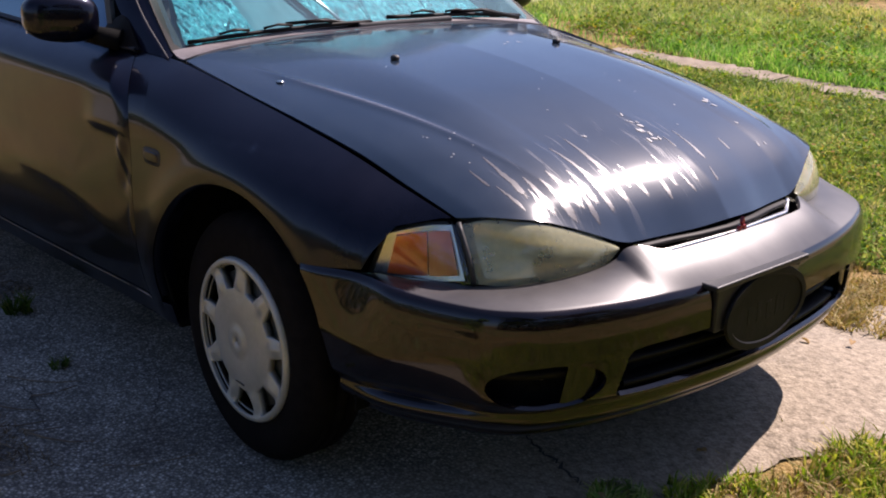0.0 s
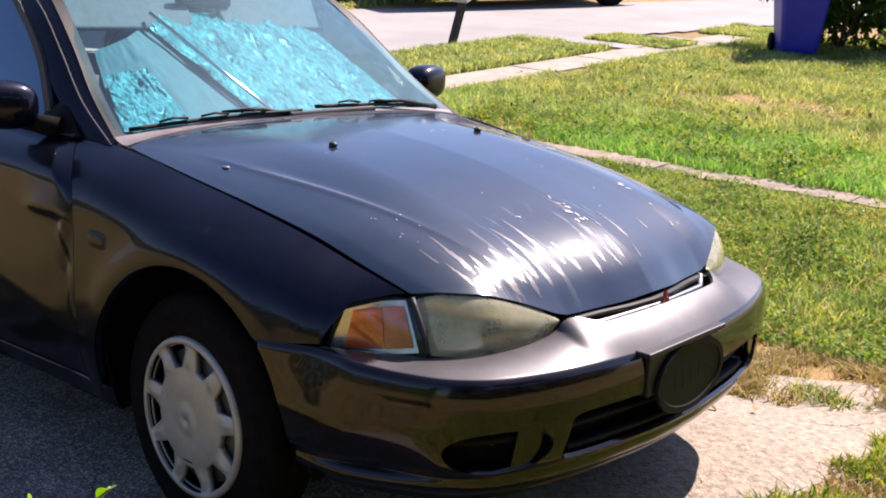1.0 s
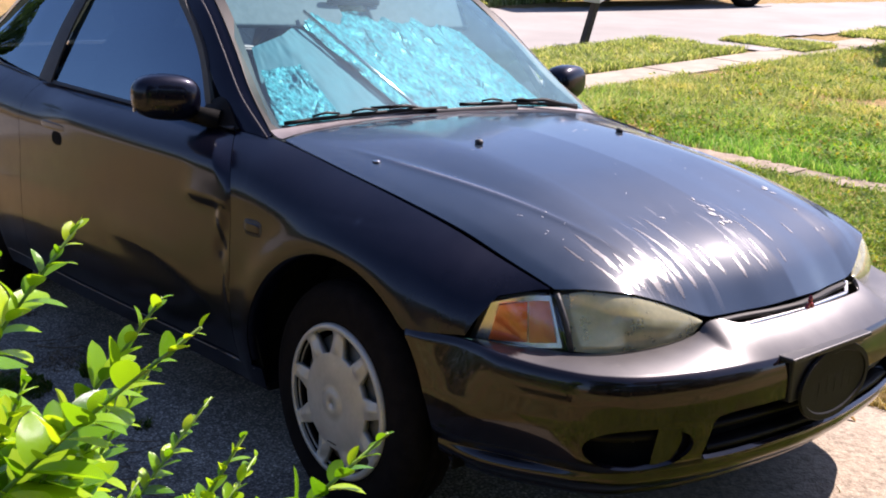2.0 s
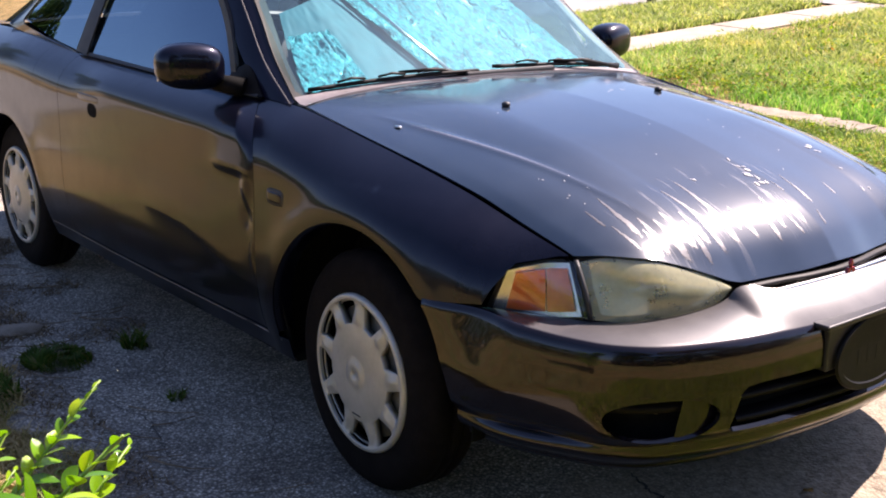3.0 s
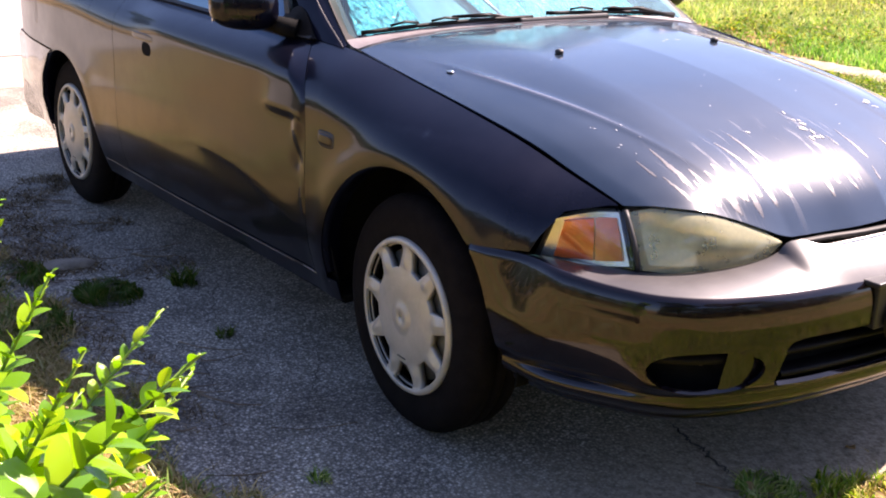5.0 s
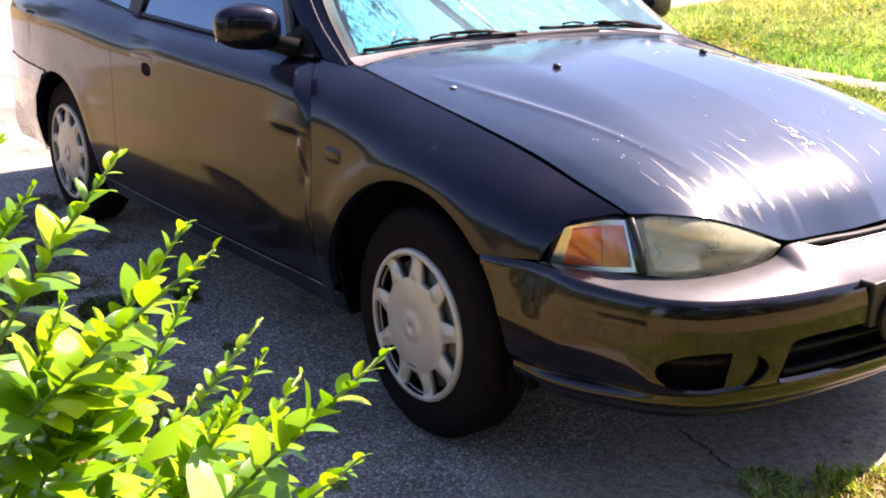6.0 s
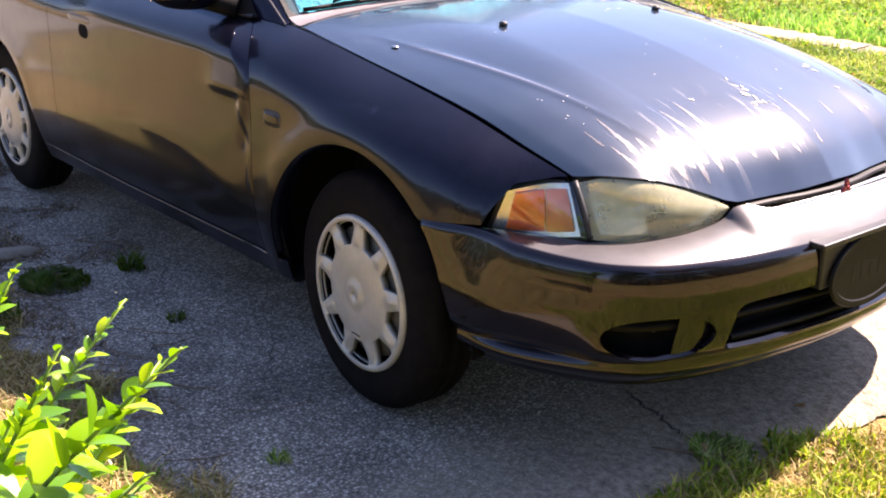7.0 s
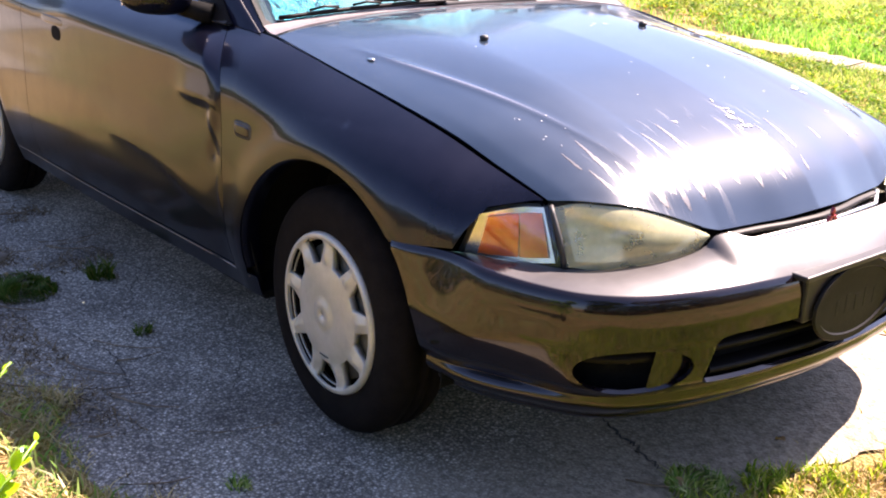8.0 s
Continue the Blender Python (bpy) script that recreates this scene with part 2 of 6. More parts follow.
def foil():
    """Crumpled foil: sharp creases over a fine embossed grain, its glints painted into the colour."""
    m, nt, p = nodes_of("teal_foil")
    v = put(nt, "ShaderNodeTexVoronoi", Scale=6.0)
    v.feature = "DISTANCE_TO_EDGE"
    nt.links.new(coords(nt, (1, 1.6, .5)), v.inputs["Vector"])
    fine = put(nt, "ShaderNodeTexVoronoi", Scale=70.0)
    nt.links.new(coords(nt, (1, 1, .8)), fine.inputs["Vector"])
    crease = ramp(nt, v.outputs["Distance"], [(0.0, (0,) * 3), (.05, (1,) * 3)]).outputs[0]
    wave = noise_of(nt, 13, 5, 0.65)

    def sum_of(a, k, b):
        n = nt.nodes.new("ShaderNodeMath")
        n.operation = "MULTIPLY_ADD"
        n.inputs[1].default_value = k
        nt.links.new(a, n.inputs[0])
        nt.links.new(b, n.inputs[2])
        return n.outputs[0]

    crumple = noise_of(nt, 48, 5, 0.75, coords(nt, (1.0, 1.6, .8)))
    # near-white glints and dark hollows of the crinkles are painted into the colour
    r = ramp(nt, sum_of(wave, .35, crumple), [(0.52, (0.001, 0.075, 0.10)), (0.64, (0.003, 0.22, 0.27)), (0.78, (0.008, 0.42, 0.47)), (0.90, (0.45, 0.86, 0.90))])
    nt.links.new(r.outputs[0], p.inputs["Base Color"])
    p.inputs["Metallic"].default_value, p.inputs["Roughness"].default_value = 0.35, 0.30
    bump_of(nt, p, sum_of(crease, .25, sum_of(fine.outputs["Distance"], .10, sum_of(crumple, .6, wave))), 1.0, 0.016)
    return m


FOIL = foil()
FILM = plain("dull_teal_film", (.001, .11, .145), (.003, .14, .18), .7, 0.0, scale=14)

# ---- helpers for meshes ----


def curve_of(pts):
    """A smooth monotone curve through (x, y) pairs."""
    xs, ys = (np.array(v, float) for v in zip(*sorted(pts)))
    h, d = np.diff(xs), np.diff(ys) / np.diff(xs)
    m = np.zeros(len(xs))
    m[0], m[-1] = d[0], d[-1]
    for i in range(1, len(xs) - 1):
        if d[i - 1] * d[i] > 0:
            w1, w2 = 2 * h[i] + h[i - 1], h[i] + 2 * h[i - 1]
            m[i] = (w1 + w2) / (w1 / d[i - 1] + w2 / d[i])

    def at(x):
        x = np.clip(np.asarray(x, float), xs[0], xs[-1])
        i = np.clip(np.searchsorted(xs, x) - 1, 0, len(xs) - 2)
        t = (x - xs[i]) / h[i]
        return ((1 + 2 * t) * (1 - t) ** 2 * ys[i] + t * (1 - t) ** 2 * h[i] * m[i] + t * t * (3 - 2 * t) * ys[i + 1] + t * t * (t - 1) * h[i] * m[i + 1])
    return at


def smooth01(a, b, v):
    t = np.clip((np.asarray(v, float) - a) / (b - a), 0, 1)
    return t * t * (3 - 2 * t)


def mesh_of(name, verts, faces, smooth=True):
    me = bpy.data.meshes.new(name)
    me.from_pydata([tuple(map(float, v)) for v in verts], [], faces)
    if smooth:
        me.polygons.foreach_set("use_smooth", [True] * len(me.polygons))
    me.update()
    return me


def hang(ob, parent):
    if parent:
        ob.parent = parent
        bpy.context.view_layer.update()
        ob.matrix_parent_inverse = parent.matrix_world.inverted()
    return ob


def made(name, me, material, parent=None, label="", thick=0.0, bevel=0.0):
    me.materials.append(material)
    ob = new(name, me)
    if thick:
        s = ob.modifiers.new("thick", "SOLIDIFY")
        s.thickness, s.offset = thick, -1
    if bevel:
        b = ob.modifiers.new("bevel", "BEVEL")
        b.width, b.segments, b.limit_method, b.angle_limit = bevel, 2, "ANGLE", radians(35)
    hang(ob, parent)
    if label:
        ob["label"] = label
    return ob


def grid(name, P, material, parent=None, label="", thick=0.0035, flip=False, keep=None):
    """A sheet from an array of points [rows, columns, 3]."""
    n, m = P.shape[:2]
    faces = []
    for i in range(n - 1):
        for j in range(m - 1):
            if keep is None or keep(i, j):
                q = (i * m + j, i * m + j + 1, (i + 1) * m + j + 1, (i + 1) * m + j)
                faces.append(q[::-1] if flip else q)
    me = mesh_of(name, P.reshape(-1, 3), faces)
    bm = bmesh.new()
    bm.from_mesh(me)
    bmesh.ops.delete(bm, geom=[v for v in bm.verts if not v.link_faces], context="VERTS")
    for e in bm.edges:
        if e.is_boundary:
            e.smooth = False
    bm.to_mesh(me)
    bm.free()
    return made(name, me, material, parent, label, thick)


def part(name, bm, material, parent=None, label="", smooth=False, bevel=0.0):
    me = bpy.data.meshes.new(name)
    bm.to_mesh(me)
    bm.free()
    if smooth:
        me.polygons.foreach_set("use_smooth", [True] * len(me.polygons))
    return made(name, me, material, parent, label, 0.0, bevel)


def box(bm, lo, hi, m=None):
    c = [(a + b) / 2 for a, b in zip(lo, hi)]
    s = [b - a for a, b in zip(lo, hi)]
    t = Matrix.Translation(c) @ Matrix.Diagonal((*s, 1))
    return bmesh.ops.create_cube(bm, size=1, matrix=(m @ t) if m else t)


def tube(bm, pts, r, sides=8, taper=None):
    """A round bar along points."""
    pts = [Vector(p) for p in pts]
    rings = []
    for i, p in enumerate(pts):
        d = (pts[min(i + 1, len(pts) - 1)] - pts[max(i - 1, 0)]).normalized()
        a = d.orthogonal().normalized()
        b = d.cross(a)
        rr = r if taper is None else r * (1 + (taper - 1) * i / (len(pts) - 1))
        rings.append([bm.verts.new(p + rr * (math.cos(k * math.tau / sides) * a + math.sin(k * math.tau / sides) * b)) for k in range(sides)])
    for p, q in zip(rings, rings[1:]):
        # match the nearest start to avoid twist
        s = min(range(sides), key=lambda k: (q[k].co - p[0].co).length)
        for k in range(sides):
            bm.faces.new((p[k], p[(k + 1) % sides], q[(k + 1 + s) % sides], q[(k + s) % sides]))
    bm.faces.new(rings[0][::-1])
    bm.faces.new(rings[-1])


def lathe(bm, profile, sides=48, axis_y=True, centre=(0, 0, 0)):
    """Turns (radius, along) pairs round the y axis."""
    rings = []
    for r, a in profile:
        rings.append([bm.verts.new((centre[0] + r * math.cos(k * math.tau / sides), centre[1] + a, centre[2] + r * math.sin(k * math.tau / sides))) for k in range(sides)])
    for p, q in zip(rings, rings[1:]):
        for k in range(sides):
            bm.faces.new((p[k], p[(k + 1) % sides], q[(k + 1) % sides], q[k]))
    return rings

# ---- the car: forward is +x, its right side is -y, the front axle is at x = 0 ----
car = tagged(new("car"), "dark aubergine-black two-door coupe parked on an old asphalt driveway", "car")
AX, AZ, AR, AH, AP = -0.010, 0.300, 0.365, 0.367, 2.0      # front arch: centre, half width, height, squareness
BX, BZ, BR, BH, BP = -2.372, 0.290, 0.352, 0.345, 2.1     # rear arch
YS = curve_of([(0.56, .615), (0.52, .635), (.386, .65), (.255, .665), (.06, .672), (-.42, .677), (-.6, .696), (-.9, .72), (-1.7, .735), (-2.2, .728), (-2.7, .70), (-3.1, .655), (-3.32, .60)])
ZS = curve_of([(0.56, .668), (0.52, .683), (.386, .721), (.255, .761), (.059, .80), (-.167, .836), (-.42, .877), (-.6, .886), (-.9, .893), (-1.7, .914), (-2.4, .945), (-3.1, .935), (-3.32, .905)])
WM = curve_of([(-3.36, .66), (-3.2, .74), (-3.0, .785), (-2.75, .818), (-2.4, .838), (-1.5, .842), (-.8, .830), (-.4, .819), (0, .813), (.25, .805), (.34, .794), (.4, .772), (.46, .735), (.52, .69), (.58, .65)])
TUM = curve_of([(.15, .09), (.22, .055), (.28, .036), (.36, .014), (.45, .002), (.55, 0), (.66, .003)])


def rise_of(x, z, depth):
    """How far the body has swelled to its full width at a height below the belt."""
    return 1 - (1 - np.clip((ZS(x) - z) / depth, 0, 1)) ** 2.6


def side_y(x, z):
    """Half the body's width at a height, below the belt and the hood seam."""
    x, z = np.asarray(x, float), np.asarray(z, float)
    ys, w = YS(x), WM(x)
    y = ys + (w - ys) * rise_of(x, z, 0.150)
    # wheel-arch lips stand a little proud
    for cx, cz, r in ((AX, AZ, AR), (BX, BZ, BR)):
        d = np.sqrt((x - cx) ** 2 + (z - cz) ** 2) - r - .02
        y = y + (0.010 if cx == AX else 0.003) * np.exp(-(d / 0.05) ** 2) * (z < 0.75)
    return y - TUM(z)


def columns(lo, hi, n, arches=()):
    xs = list(np.linspace(lo, hi, n))
    for cx, r in arches:
        xs += [cx + r * math.cos(a) * s for a in np.linspace(0.0, math.pi, 44) for s in (1.0,)] + [cx - r * 1.02, cx - r * 1.04, cx + r * 1.02, cx + r * 1.04]
    return np.array(sorted({round(v, 5) for v in xs if lo <= v <= hi}))


def lean_back(x, z):
    """The seam between fender and door leans back near its top."""
    t = np.clip((np.asarray(z) - 0.735) / 0.15, 0, 1)
    d = min(1.0, abs(x + 0.446) / (0.42 if x > -0.446 else 0.60))
    return -0.165 * t * t * (1 - d * d) ** 2


def side_panel(name, xs, top, bottom, parent, material, label="", rows=26, push=None, thick=0.004, lip=()):
    for sgn in (-1, 1):
        P = np.zeros((rows, len(xs), 3))
        for j, x in enumerate(xs):
            zt, zb = top(x + float(lean_back(x, float(ZS(x))))), bottom(x)
            zz = zt + (zb - zt) * np.linspace(0, 1, rows) ** 1.15
            xx = x + lean_back(x, zz)
            y = side_y(xx, zz)
            if push is not None and sgn < 0:
                y = y + push(x, zz)
            P[:, j] = np.stack([xx, sgn * y, zz], 1)
        ob = grid(name, P, material, parent, label, thick, flip=sgn > 0)
        for cx, cz, r in lip:
            a = np.linspace(0, math.pi, 70)
            h, p = (AH, AP) if cx == AX else (BH, BP)
            x, z = cx + r * np.sign(np.cos(a)) * np.abs(np.cos(a)) ** (2 / p), cz + h * np.abs(np.sin(a)) ** (2 / p)
            ok = (x >= xs[0] - 1e-6) & (x <= xs[-1] + 1e-6)
            x, z = x[ok], z[ok]
            y = side_y(x, z)
            Q = np.stack([np.stack([cx + (x - cx) * k, sgn * (y - d), cz + (z - cz) * k], 1) for d, k in ((0.0, 1.0), (0.004, 0.986), (0.02, 0.982), (0.05, 0.985))])
            grid("wheel_arch_lip", Q, material, ob, "", 0.002, flip=sgn > 0)
    return ob


def arch_z(x, cx, cz, r, low):
    d = abs(x - cx) / r
    h, p = (AH, AP) if cx == AX else (BH, BP)
    return cz + h * (1 - d ** p) ** (1 / p) if d < 1 else cz + (low - cz) * min(1.0, (d - 1) / 0.04)


def arch_x(z):
    """The front arch's leading edge at a height."""
    d = min(1.0, max(0.0, (z - AZ) / AH))
    return AX + AR * (1 - d ** AP) ** (1 / AP)


IND_Z = curve_of([(.20, .548), (.30, .561), (.395, .574)])


def fender_bottom(x):
    z = arch_z(x, AX, AZ, AR, 0.235)
    if x > AX:
        z = max(z, float(IND_Z(x)) + 0.002) if x < 0.405 else 0.574 + (x - 0.405) / 0.033 * 0.086 if x < 0.438 else 0.660 + (x - 0.438) / 0.085 * 0.026
    return min(z, float(ZS(x)) - 0.002)


fx = np.array(sorted(set(columns(-0.4452, 0.518, 60, ((AX, AR),))) | {0.4045, 0.4055, 0.437, 0.439}))
side_panel("front_fender", fx, lambda x: float(ZS(x)) - 0.001, fender_bottom, car, PAINT, "glossy black front fender", lip=((AX, AZ, AR),))


def dent(x, z):
    """The crumpled front edge of the right door: a pushed-out pouch with a ledge under it, a knuckle and a fold below, and a long crease across the door."""
    e = -0.4475 - x
    hem = 1 - math.exp(-(e / 0.004) ** 2)
    top = 0.826 - 1.6 * (e - 0.11) ** 2
    foot = 0.722 + 0.10 * (e < .04) * (e - .04)
    wide = 1 / (1 + math.exp((e - 0.20) / 0.020)) / (1 + math.exp((0.006 - e) / 0.004))
    pouch = np.where(z > foot, np.clip((top - z) / (top - foot), 0, 1) ** 1.2, np.exp(-((foot - z) / 0.020) ** 2)) * wide
    knuckle = math.exp(-((e - 0.040) / 0.020) ** 2) * np.exp(-((z - 0.672) / 0.032) ** 2)
    fold = math.exp(-((e - 0.040) / 0.024) ** 2) * np.exp(-((z - 0.590) / 0.032) ** 2)
    spur = math.exp(-((e - 0.012) / 0.010) ** 2) * np.exp(-((z - 0.490) / 0.036) ** 2)
    line = float(np.interp(e, [0.0, 0.064, 0.30, 0.40, 0.70, 0.80], [.385, .40, .474, .498, .512, .515]))
    reach = math.exp(-((e - 0.36) / 0.26) ** 4)
    crease = np.where(z > line, np.exp(-((z - line - .028) / .075) ** 2), np.exp(-((z - line - .028) / .042) ** 2)) * reach
    full = (float(WM(x)) - float(YS(x))) * (rise_of(x, z, .100) - rise_of(x, z, .150)) * float(smooth01(1.25, .9, e) * smooth01(-.004, .05, e))
    return full + (0.0095 * pouch + 0.0085 * knuckle - 0.0070 * fold + 0.0050 * spur + 0.0055 * crease) * hem


door_x = np.concatenate([np.linspace(-1.7682, -0.85, 50), np.linspace(-0.84, -0.4478, 90)])
side_panel("door", door_x, lambda x: float(ZS(x)) - 0.001, lambda x: 0.288, car, PAINT, "door with a crumpled dent by its front edge", rows=90, push=dent)
side_panel("rocker_sill", np.linspace(-2.0, -0.34, 40), lambda x: 0.284, lambda x: 0.225, car, PAINT, rows=8)
for sgn in (-1, 1):
    bm = bmesh.new()
    xs = np.linspace(-2.0, -0.37, 24)
    tube(bm, [(x, sgn * float(side_y(x, .278) + .001), 0.276) for x in xs], 0.0035, 6)
    part("sill_trim", bm, TRIM, car, "thin grey sill moulding", True)


def quarter_bottom(x):
    z = arch_z(x, BX, BZ, BR, 0.235)
    return max(z, 0.626 + 0.003) if x < BX - 0.1 else z


side_panel("rear_quarter_panel", columns(-3.30, -1.771, 60, ((BX, BR),)), lambda x: float(ZS(x)) - 0.001, quarter_bottom, car, PAINT, lip=((BX, BZ, BR),))

# hood
FY = curve_of([(0, .745), (.10, .737), (.19, .722), (.335, .704), (.40, .684), (.45, .663), (.53, .627), (.59, .575), (.625, .53), (.64, .50)])
ZF = curve_of([(0, .620), (.19, .614), (.30, .615), (.335, .622), (.38, .639), (.45, .665), (.53, .686), (.59, .690), (.625, .685), (.64, .683)])
ZR = curve_of([(0, .922), (.3, .916), (.5, .904), (.6, .893), (.676, .878)])
GC = curve_of([(0, 0), (.30, .077), (.532, .195), (.7725, .435), (.8755, .575), (.955, .775), (1, 1)])
GS = curve_of([(0, 0), (.27, .21), (.51, .397), (.718, .598), (.857, .80), (1, 1)])
YC = curve_of([(-.42, .605), (-.17, .558), (.16, .502), (.41, .457), (.55, .43), (.75, .39)])
XH = -0.425


def hood_point(u, s):
    y = u * (0.674 - 0.039 * s ** 2.2)
    ay = abs(u) * 0.635
    x = XH + s * (float(FY(ay)) - XH) + 0.012 * (1 - s) * (1 - u * u) * -1
    k = min(1, max(0, (abs(y) - 0.32) / 0.35))
    k = k * k * (3 - 2 * k)
    g = (1 - k) * float(GC(s)) + k * float(GS(s))
    zr = float(ZR(abs(u) * .676))
    z = zr + (float(ZF(ay)) - zr) * g
    c = (abs(y) - float(YC(x)))
    z += 0.0042 * math.exp(-abs(c / 0.011) ** 1.5) * (1 - s ** 3) * min(1, max(0, s - .12) * 4)
    return x, y, z


P = np.array([[hood_point(u, s) for u in np.linspace(-0.988, 0.988, 221)] for s in np.linspace(0, 1, 100) ** 0.9])
for sgn in (-1, 1):
    xs = np.linspace(XH, .51, 50)
    Q = np.array([[(x, sgn * (float(YS(x)) - d), float(ZS(x)) - .001 - e) for x in xs] for d, e in ((0, 0), (.004, .0015), (.008, .006), (.012, .02))])
    grid("fender_flange", Q, PAINT, car, "", 0.002, flip=sgn < 0)
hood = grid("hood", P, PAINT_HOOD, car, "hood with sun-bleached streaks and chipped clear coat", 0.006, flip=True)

# front bumper
PLAN = [(.857, 0), (.855, .08), (.846, .18), (.830, .31), (.810, .41), (.780, .51), (.738, .605), (.672, .675), (.595, .720), (.51, .762), (.42, .792), (.34, .806), (.25, .813), (.15, .815)]
plan_s = np.concatenate([[0], np.cumsum([math.hypot(a[0] - b[0], a[1] - b[1]) for a, b in zip(PLAN, PLAN[1:])])])
PX, PY = curve_of(list(zip(plan_s, [p[0] for p in PLAN]))), curve_of(list(zip(plan_s, [p[1] for p in PLAN])))
S_END = float(plan_s[-1])


def plan_at(s, off=0.0):
    """Place and outward normal on the bumper's plan at arc length s from the middle; s < 0 is the right side."""
    a, e = abs(s), 1e-3
    x, y = float(PX(a)), float(PY(a))
    dx, dy = float(PX(min(a + e, S_END)) - PX(max(a - e, 0))), float(PY(min(a + e, S_END)) - PY(max(a - e, 0)))
    n = math.hypot(dx, dy)
    nx, ny = dy / n, -dx / n
    x, y = x + off * nx, y + off * ny
    return x, (y if s >= 0 else -y)


def s_at_x(x):
    lo, hi = 0.0, S_END
    for _ in range(40):
        mid = (lo + hi) / 2
        lo, hi = (mid, hi) if float(PX(mid)) > x else (lo, mid)
    return lo


OFF = curve_of([(.20, -.22), (.250, -.11), (.263, -.062), (.274, -.058), (.290, -.036), (.306, -.022), (.315, -.019), (.321, -.020), (.328, -.020), (.337, -.014), (.36, .002), (.42, .010), (.45, .0125), (.48, .0125), (.500, .0115), (.515, .0095), (.527, .0068), (.534, .0040), (.538, .0010)])
rows_z = sorted(set(list(np.linspace(.24, .36, 26)) + list(np.linspace(.36, .45, 15)) + list(np.linspace(.45, .538, 18))), reverse=True)


def bumper_end(z):
    return s_at_x(arch_x(z))


NB = 250
# the shelf's edge climbs towards the lamp and dies out beyond it, where the bumper runs flush into the fender
EDGE_Z = curve_of([(0, .538), (.68, .538), (.80, .5425), (.888, .5515), (.96, .558), (1.04, .561), (1.12, .556), (1.25, .545)])


def flush(s):
    return float(np.clip((abs(s) - .90) / .16, 0, 1) ** 2 * (3 - 2 * np.clip((abs(s) - .90) / .16, 0, 1)))


def face_point(s, z):
    """A point of the bumper's face; z is the height that it would have in the middle of the car."""
    up = float(np.clip((z - .44) / .098, 0, 1))
    scoop = float(np.clip((abs(s) - .69) / .17, 0, 1) * (1 - .9 * smooth01(.90, 1.06, abs(s))))
    tuck = -.020 * scoop * float(smooth01(.428, .318, z) if z > .320 else smooth01(.304, .320, z)) - .012 * float(smooth01(.92, 1.1, abs(s)))
    x, y = plan_at(s, float(OFF(z)) + tuck)
    zz = z + (float(EDGE_Z(abs(s))) - .538) * up
    k = flush(s) * up
    if k > 0:
        skin_y = float(side_y(x, zz)) + .0015
        y += (math.copysign(skin_y, y) - y) * k
    return x, y, zz


P = np.array([[face_point(k * bumper_end(z), z) for k in np.linspace(-1, 1, NB)] for z in rows_z])
SS = np.array([[k * bumper_end(z) for k in np.linspace(-1, 1, NB)] for z in rows_z])
ZZ = np.array([[z] * NB for z in rows_z])
HOLES = [(0.0, .399, .440, .053, 12.0)] + [(sg * .598, .391, .120, .047, 2.1) for sg in (-1, 1)]   # s, z, radii, power


def hole_value(s, z):
    v = []
    for hs, hz, a, b, p in HOLES:
        aa = a - .25 * (z - hz) if p > 6 else a
        v.append((abs((s - hs) / aa) ** p + abs((z - hz) / b) ** p) ** (1 / p))
    return v


inside = np.zeros(SS.shape, bool)
for i in range(SS.shape[0]):
    for j in range(NB):
        v = hole_value(SS[i, j], ZZ[i, j])
        inside[i, j] = min(v) < 1.0
near = np.zeros_like(inside)
for i in range(inside.shape[0]):
    for j in range(NB):
        if inside[i, j]:
            nb = inside[max(0, i - 1):i + 2, max(0, j - 1):j + 2]
            if not nb.all():
                near[i, j] = True
                v = hole_value(SS[i, j], ZZ[i, j])
                h = HOLES[int(np.argmin(v))]
                k = 1.0 / max(min(v), 0.3)
                s, z = h[0] + (SS[i, j] - h[0]) * k, h[1] + (ZZ[i, j] - h[1]) * k
                P[i, j] = face_point(s, z)


def bumper_keep(i, j):
    return not all(inside[a, b] for a in (i, i + 1) for b in (j, j + 1))


FACE, KEEP = P, bumper_keep

# the bumper's top shelf, up to the lamps and the grille slot
INNER = [(0, .776, 0, .592), (.08, .776, .08, .592), (.18, .772, .18, .592), (.255, .766, .252, .593), (.285, .752, .280, .598), (.310, .728, .306, .607), (.332, .717, .328, .603), (.365, .712, .345, .583), (.41, .704, .372, .572), (.51, .676, .478, .558), (.605, .638, .578, .553), (.675, .586, .641, .552), (.72, .53, .672, .552), (.762, .47, .706, .552), (.792, .40, .748, .555), (.806, .33, .790, .553), (.813, .25, .806, .55)]
IX, IY, IZ = (curve_of([(float(np.interp(r[0], [p[1] for p in PLAN], plan_s)), r[k]) for r in INNER]) for k in (1, 2, 3))
SHELF_END = bumper_end(.538)
P = []
for k in np.linspace(-1, 1, NB):
    s = k * SHELF_END
    ox, oy, oz = face_point(s, .538)
    ix, iy, iz = float(IX(abs(s))), float(IY(abs(s))) * (1 if s >= 0 else -1), float(IZ(abs(s)))
    col = []
    for w in (0, .12, .25, .38, .5, .62, .74, .85, .93, .98, 1):
        z = iz + (oz - iz) * w + 0.005 * math.sin(math.pi * w) * (1 - flush(s))
        col.append((ix + (ox - ix) * w, iy + (oy - iy) * w, z))
    P.append(col)
P = np.array(P).transpose(1, 0, 2)
SHELF_ROWS = len(P) - 1
bumper = grid("front_bumper", np.concatenate([P[:-1], FACE]), PAINT_BUMPER, car, "black front bumper with a sun-dulled top shelf", 0.010, keep=lambda i, j: i < SHELF_ROWS or KEEP(i - SHELF_ROWS, j))
# the shelf's top is dulled, in a wedge that tapers off beside the indicator
dulled = bumper.data.attributes.new("dull", "FLOAT", "POINT")
